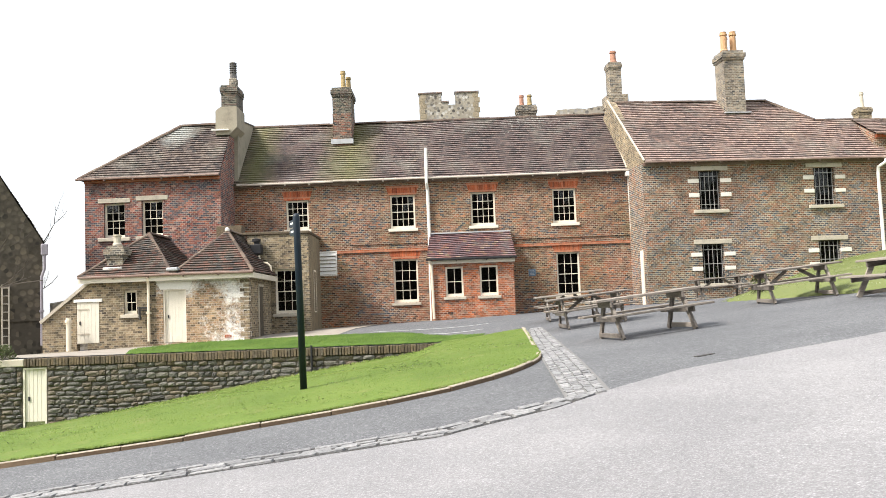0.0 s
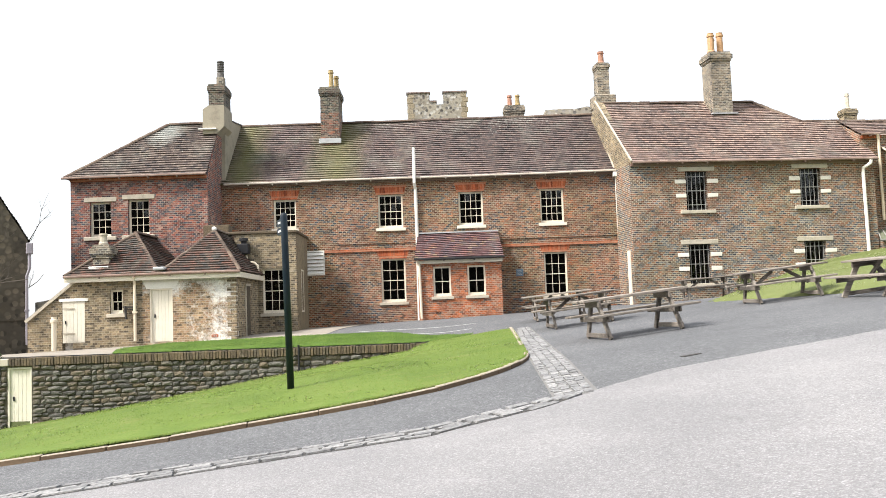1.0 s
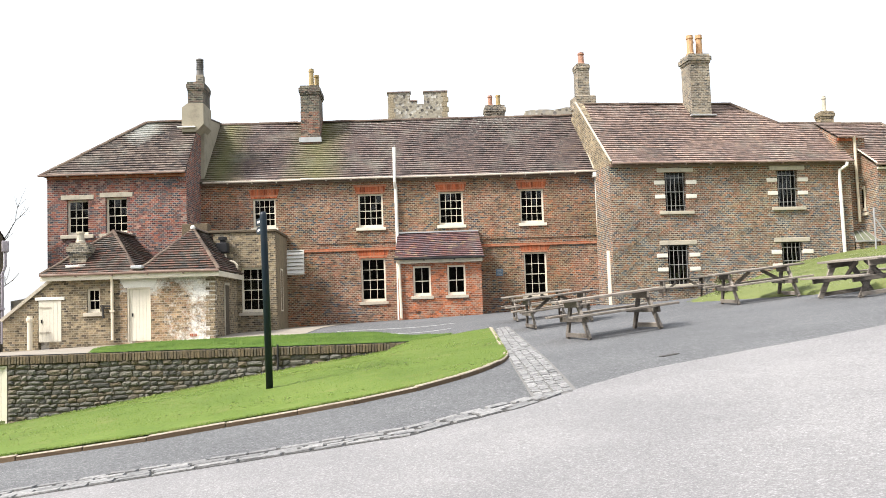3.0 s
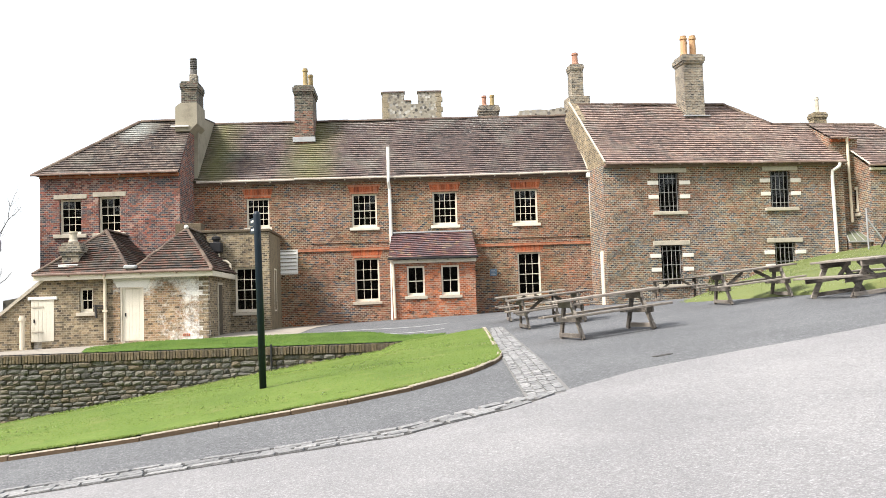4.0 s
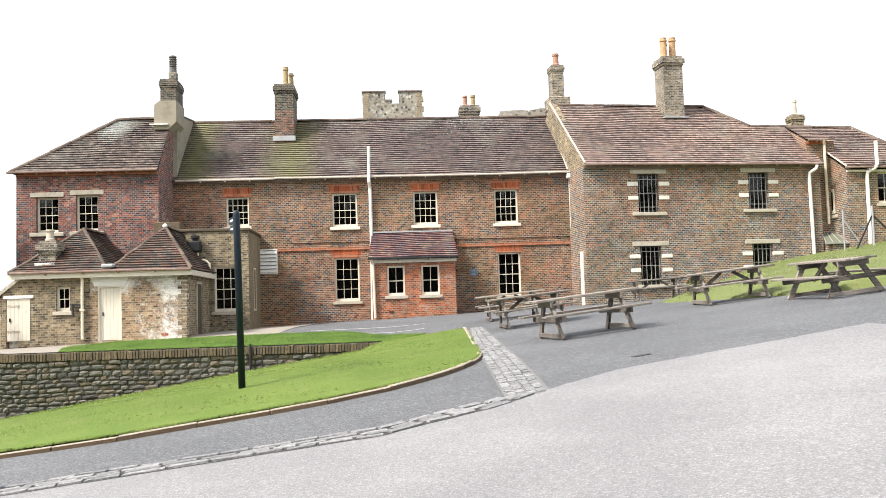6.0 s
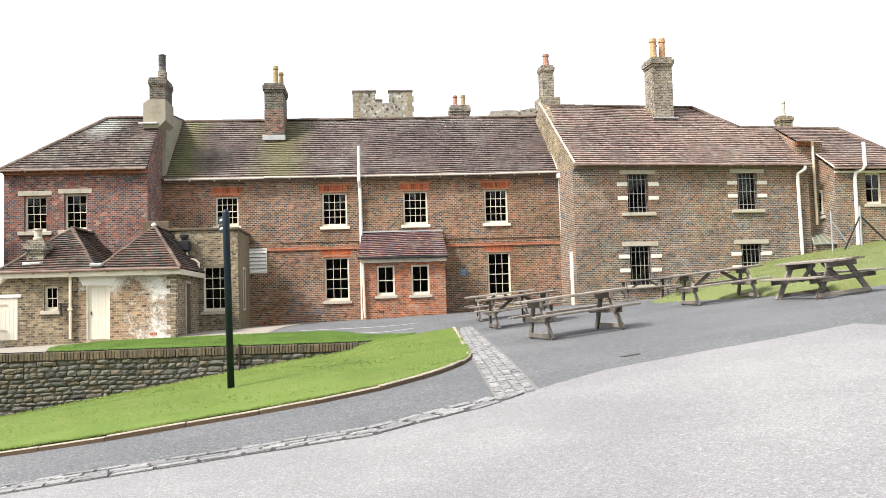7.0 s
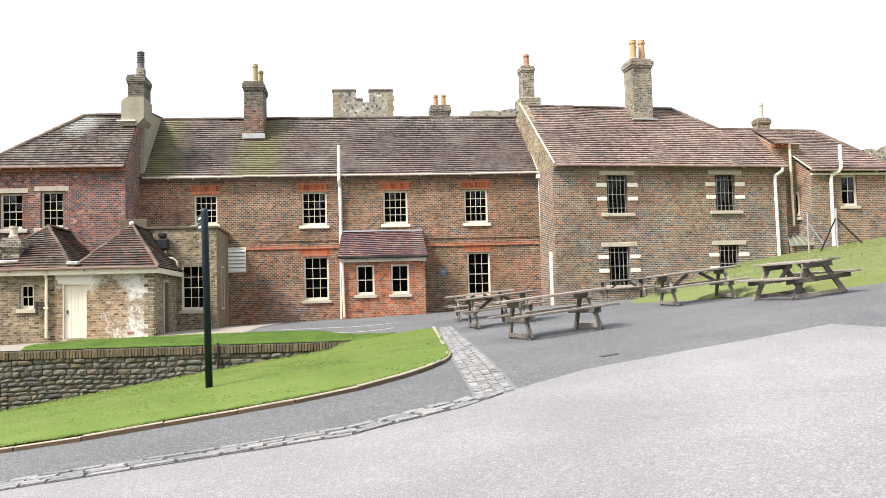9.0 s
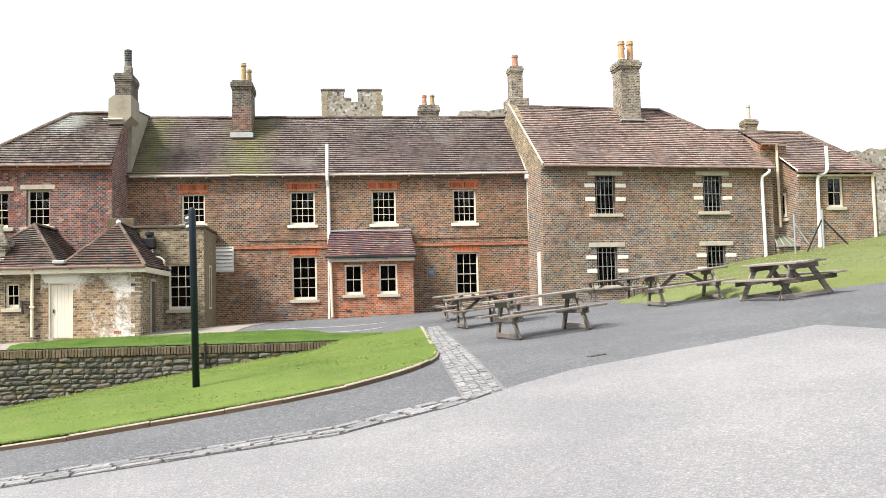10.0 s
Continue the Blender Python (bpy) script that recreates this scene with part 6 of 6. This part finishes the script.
SETTS = [sett_mesh(s) for s in range(8)]
drain = thing("sett_gutter", pose(0, 0, 0), "shallow gutter of worn granite setts beside the road", "gutter", kind="structure")
bm = bmesh.new()
strip(bm, span(-9, 1.45, 90), lambda x: road_y(x) - 0.02, lambda x: road_y(x) + 0.46, lambda x, y: plane_z(x, y) + 0.009, 3)
part("mortar_bed", bm, "bed", drain)
for row in range(4):
    x = -7.6 + row * 0.08
    while x < 1.36 - 0.12 * row:
        w = rnd.uniform(0.24, 0.44)
        cx = x + w / 2
        cy = road_y(cx) + 0.06 + row * 0.112
        ang = math.degrees(math.atan2(road_y(x + w) - road_y(x), w))
        dip = 0.004 if row in (1, 2) else 0.0
        alike("sett", rnd.choice(SETTS), drain, Matrix.Translation((cx, cy, plane_z(cx, cy) + 0.027 - dip + rnd.uniform(-0.008, 0.006))) @ pose(0, 0, 0, 2.4, -6.5, ang) @ Matrix.Diagonal((w - 0.012, 0.094, 1, 1)))
        x += w
cross = thing("sett_strip", pose(0, 0, 0), "strip of pale granite setts across the asphalt", "paving", kind="structure")


def strip_l(y):
    return 1.29 + 0.042 * (y - 10.4) + 0.0018 * max(0.0, y - 12) ** 2


def strip_r(y):
    return 1.76 + 0.050 * (y - 10.4)


bm = bmesh.new()
lo_hi = span(10.15, 24.6, 90)
va = [bm.verts.new((strip_l(y) - 0.02, y, base_z(strip_l(y), y) + 0.010)) for y in lo_hi]
vb = [bm.verts.new((strip_r(y) + 0.04, y, base_z(strip_r(y), y) + 0.010)) for y in lo_hi]
for i in range(len(lo_hi) - 1):
    bm.faces.new((va[i], vb[i], vb[i + 1], va[i + 1]))
part("mortar_bed", bm, "strip_bed", cross)
y = 10.2
while y < 24.5:
    dy = rnd.uniform(0.115, 0.155)
    n = 4 if y < 16.5 else 3
    xl, xr = strip_l(y), strip_r(y)
    for i in range(n):
        cx = xl + (xr - xl) * (i + 0.5) / n + rnd.uniform(-0.012, 0.012)
        alike("sett", rnd.choice(SETTS), cross, Matrix.Translation((cx, y + dy / 2, base_z(cx, y + dy / 2) + 0.026 + rnd.uniform(-0.006, 0.006))) @ pose(0, 0, 0, 2.4, -6.5, rnd.uniform(-3, 3)) @ Matrix.Diagonal(((xr - xl) / n - 0.012, dy - 0.012, 1, 1)))
    y += dy

# ---- markings and an iron cover ----
for a, b in (((-2.7, 30.7), (1.3, 30.2)), ((-2.05, 29.5), (1.05, 28.2))):
    bm = bmesh.new()
    n = 24
    d = Vector((b[0] - a[0], b[1] - a[1], 0)).normalized()
    s = Vector((-d.y, d.x, 0)) * 0.06
    pts = [(a[0] + (b[0] - a[0]) * i / n, a[1] + (b[1] - a[1]) * i / n) for i in range(n + 1)]
    va = [bm.verts.new((x - s.x, y - s.y, terrace_z(x - s.x, y - s.y) + 0.012)) for x, y in pts]
    vb = [bm.verts.new((x + s.x, y + s.y, terrace_z(x + s.x, y + s.y) + 0.012)) for x, y in pts]
    for i in range(n):
        bm.faces.new((va[i], va[i + 1], vb[i + 1], vb[i]))
    solid("parking_line", bm, "mark", "faded white painted line on asphalt", "road marking", kind="structure")
cover = thing("access_cover", on_ground(3.36, 12.05, 10), "small iron access cover set in asphalt", "cover")
bm = bmesh.new()
box(bm, -0.13, 0.13, -0.05, 0.05, -0.03, 0.005)
part("lid", bm, "bed", cover)


# ---- grass blades ----
def blades(name, label, n, place, h0, h1, material, seed, width=0.012, kind="stuff"):
    r3 = random.Random(seed)
    verts, faces = [], []
    made = 0
    while made < n:
        p = place(r3)
        if p is None:
            continue
        x, y, z = p
        h, a = r3.uniform(h0, h1), r3.uniform(0, 6.283)
        w = width * r3.uniform(0.7, 1.4)
        lx, ly = r3.gauss(0, 0.45) * h, r3.gauss(0, 0.45) * h
        k = len(verts)
        verts += [(x - math.cos(a) * w, y - math.sin(a) * w, z), (x + math.cos(a) * w, y + math.sin(a) * w, z), (x + lx, y + ly, z + h)]
        faces.append((k, k + 1, k + 2) if math.cos(a) > 0 else (k + 1, k, k + 2))
        made += 1
    me = bpy.data.meshes.new(name)
    me.from_pydata(verts, [], faces)
    me.normals_split_custom_set_from_vertices([(0.0, -0.25, 0.97)] * len(verts))
    me.materials.append(M[material])
    return tagged(new(name, me), label, "grass", kind=kind)


def lawn_spot(r):
    x = r.uniform(-13.5, 1.98)
    y = r.uniform(12.4, 25.9)
    if y < kerb_y(x) + 0.07 or y > lawn_back(x):
        return None
    return x, y, lawn_z(x, y) - 0.01


def edge_spot(r):
    x = r.uniform(-9.5, 1.9)
    return x, kerb_y(x) + 0.09 + abs(r.gauss(0, 0.06)), lawn_z(x, kerb_y(x) + 0.12) - 0.015


def strip_spot(r):
    x = r.uniform(-9.2, 1.0)
    y = r.uniform(WALL_Y + 0.25, 30)
    if y > strip_back(x):
        return None
    return x, y, strip_z(x, y) - 0.01


def bank_spot(r):
    x, y = r.uniform(7.4, 24), r.uniform(14.8, 36)
    if x < bank_edge(y) + r.gauss(0, 0.12):
        return None
    return x, y, bank_z(x, y) + 0.02


def foot_spot(r):
    x = r.uniform(-13, -0.4)
    return x, WALL_Y - abs(r.gauss(0, 0.12)), lawn_z(x, WALL_Y - 0.05) - 0.01


blades("grass_blades", "short green blades of the mown lawn", 120000, lawn_spot, 0.012, 0.030, "blade", 1, 0.008)
blades("grass_blades", "ragged grass along the kerb", 6000, edge_spot, 0.015, 0.045, "blade", 2)
blades("grass_blades", "long grass on the strip behind the wall", 40000, strip_spot, 0.02, 0.06, "blade_lush", 3, 0.012)
blades("grass_blades", "rough grass of the bank", 80000, bank_spot, 0.016, 0.042, "blade_dry", 4, 0.010)
blades("grass_blades", "grass at the foot of the wall", 3000, foot_spot, 0.03, 0.08, "blade", 5, 0.014)


def daisies(name, n, place, seed):
    r4 = random.Random(seed)
    verts, faces = [], []
    made = 0
    while made < n:
        p = place(r4)
        if p is None or noise.noise((p[0] * 0.6, p[1] * 0.6, seed)) < 0.12:
            continue
        k, s = len(verts), r4.uniform(0.010, 0.017)
        for a in range(6):
            verts.append((p[0] + s * math.cos(a * 1.047), p[1] + s * math.sin(a * 1.047), p[2] + 0.05 + 0.4 * s * math.sin(a * 1.047 + 3.1)))
        faces.append(tuple(range(k, k + 6)))
        made += 1
    me = bpy.data.meshes.new(name)
    me.from_pydata(verts, [], faces)
    me.materials.append(M["flower"])
    return tagged(new(name, me), "scattered small white daisies in the grass", "flowers", kind="stuff")


daisies("daisies", 1300, lawn_spot, 11)
daisies("daisies", 2200, bank_spot, 12)


# ---- bare trees at the left edge, and shrubs ----
def bare_tree(x, y, z, limbs, label, seed, height=5.0, lean=0.0):
    r5 = random.Random(seed)
    tree = thing("tree", pose(x, y, z), label, "tree")
    bm = bmesh.new()
    tube(bm, [(0, 0, 0), (0.05 + lean * 0.3, 0.02, height * 0.35), (lean * 0.7, -0.05, height * 0.7), (lean, 0, height)], 0.16, 8, 0.05)
    part("trunk", bm, "bark", tree)

    def grow(bm, a, d, ln, r, depth):
        pts, p = [Vector(a)], Vector(a)
        for i in range(4):
            d = (d + Vector((r5.uniform(-0.28, 0.28), r5.uniform(-0.28, 0.28), r5.uniform(-0.1, 0.25)))).normalized()
            p = p + d * ln / 4
            pts.append(p)
        tube(bm, pts, r, 5, r * 0.45)
        if depth:
            for i in range(r5.randint(3, 4)):
                q = pts[r5.randint(1, 4)]
                dd = (d + Vector((r5.uniform(-0.9, 0.9), r5.uniform(-0.9, 0.9), r5.uniform(-0.3, 0.9)))).normalized()
                grow(bm, q, dd, ln * r5.uniform(0.35, 0.55), r * 0.45, depth - 1)

    for a, b, r in limbs:
        bm = bmesh.new()
        d = Vector(b) - Vector(a)
        grow(bm, Vector(a), d.normalized(), d.length, r, 2)
        part("limb", bm, "bark", tree)
    return tree


bare_tree(-16.7, 29.9, 0.5, [((0.05, 0, 2.2), (2.7, 0.2, 3.5), 0.035), ((0.05, 0, 2.4), (3.3, 0.3, 2.3), 0.03), ((0, 0, 3.5), (-1.5, 0.5, 5.5), 0.05), ((0, 0, 4.0), (0.3, -1.0, 6.0), 0.04)], "bare tree with thin dark branches", 21, 5.0, -0.4)
bare_tree(-19.4, 41.5, 0.5, [((0, 0, 3.8), (0.85, -0.3, 6.3), 0.035), ((0.1, 0, 2.4), (1.5, 0.2, 3.3), 0.025), ((0, 0, 4.0), (-1.2, 0.3, 6.4), 0.04)], "leafless tree behind the stone house", 22, 5.2, -0.3)


def shrub(x, y, z, r, h, n, seed, label):
    r6 = random.Random(seed)
    sh = thing("shrub", pose(x, y, z), label, "shrub")
    bm = bmesh.new()
    for i in range(7):
        a = r6.uniform(0, 6.28)
        tube(bm, [(0, 0, 0), (0.4 * r * math.cos(a), 0.4 * r * math.sin(a), h * 0.5), (0.8 * r * math.cos(a), 0.8 * r * math.sin(a), h * 0.85)], 0.015, 5, 0.005)
    part("stems", bm, "bark", sh)
    verts, faces = [], []
    for i in range(n):
        a, k, t = r6.uniform(0, 6.28), r6.random() ** 0.5, r6.random()
        c = Vector((r * k * math.cos(a) * (1 - 0.5 * t * t), r * k * math.sin(a) * (1 - 0.5 * t * t), h * (0.1 + 0.9 * t)))
        d1 = Vector((r6.uniform(-1, 1), r6.uniform(-1, 1), r6.uniform(-1, 1))).normalized() * 0.045
        d2 = Vector((r6.uniform(-1, 1), r6.uniform(-1, 1), r6.uniform(-1, 1))).normalized() * 0.022
        q = len(verts)
        verts += [tuple(c - d1), tuple(c + d2), tuple(c + d1), tuple(c - d2)]
        faces.append((q, q + 1, q + 2, q + 3))
    me = bpy.data.meshes.new("leaves")
    me.from_pydata(verts, [], faces)
    me.materials.append(M["leaf"])
    lv = new("leaves", me)
    lv.parent = sh


shrub(-12.85, 25.75, 0.55, 0.5, 0.55, 900, 31, "straggly dull green shrub on the wall top")
shrub(32.5, 56, 5.0, 1.5, 1.6, 1500, 32, "dark shrub below the castle wall")
shrub(8.35, 24.2, base_z(8.35, 24.2) - 0.02, 0.3, 0.7, 500, 33, "small dark bush at the edge of the bank")

# ---- air bricks and small holes ----
for hx, hy, hz, w, h, mat in ((-2.98, 37.985, 3.02, 0.10, 0.08, "iron"), (-2.93, 37.985, 1.88, 0.10, 0.08, "iron"), (-0.05, 36.785, 1.48, 0.20, 0.08, "iron"), (-7.72, 30.985, 0.98, 0.22, 0.09, "brick_red"), (-8.3, 30.985, 2.72, 0.20, 0.09, "brick_stock"), (-6.0, 37.985, 2.9, 0.1, 0.08, "iron")):
    air = thing("air_brick", pose(hx, hy, hz), "small pierced air brick in the wall", "vent", "air bricks")
    bm = bmesh.new()
    wall_bm(bm, 0, w, 0, h, 0, 0.012, [(w * 0.12 + i * w * 0.27, w * 0.3 + i * w * 0.27, h * 0.2, h * 0.8) for i in range(3)])
    part("grille", bm, mat, air)

# ---- added unseen wall: closes the yard behind the camera, darkens window reflections ----
rough_wall("curtain_wall", "unseen dark wall added behind the camera to darken window reflections", -150.0, 150.0, -46, 2.5, -12.0, lambda x: 17.0, "ragstone")
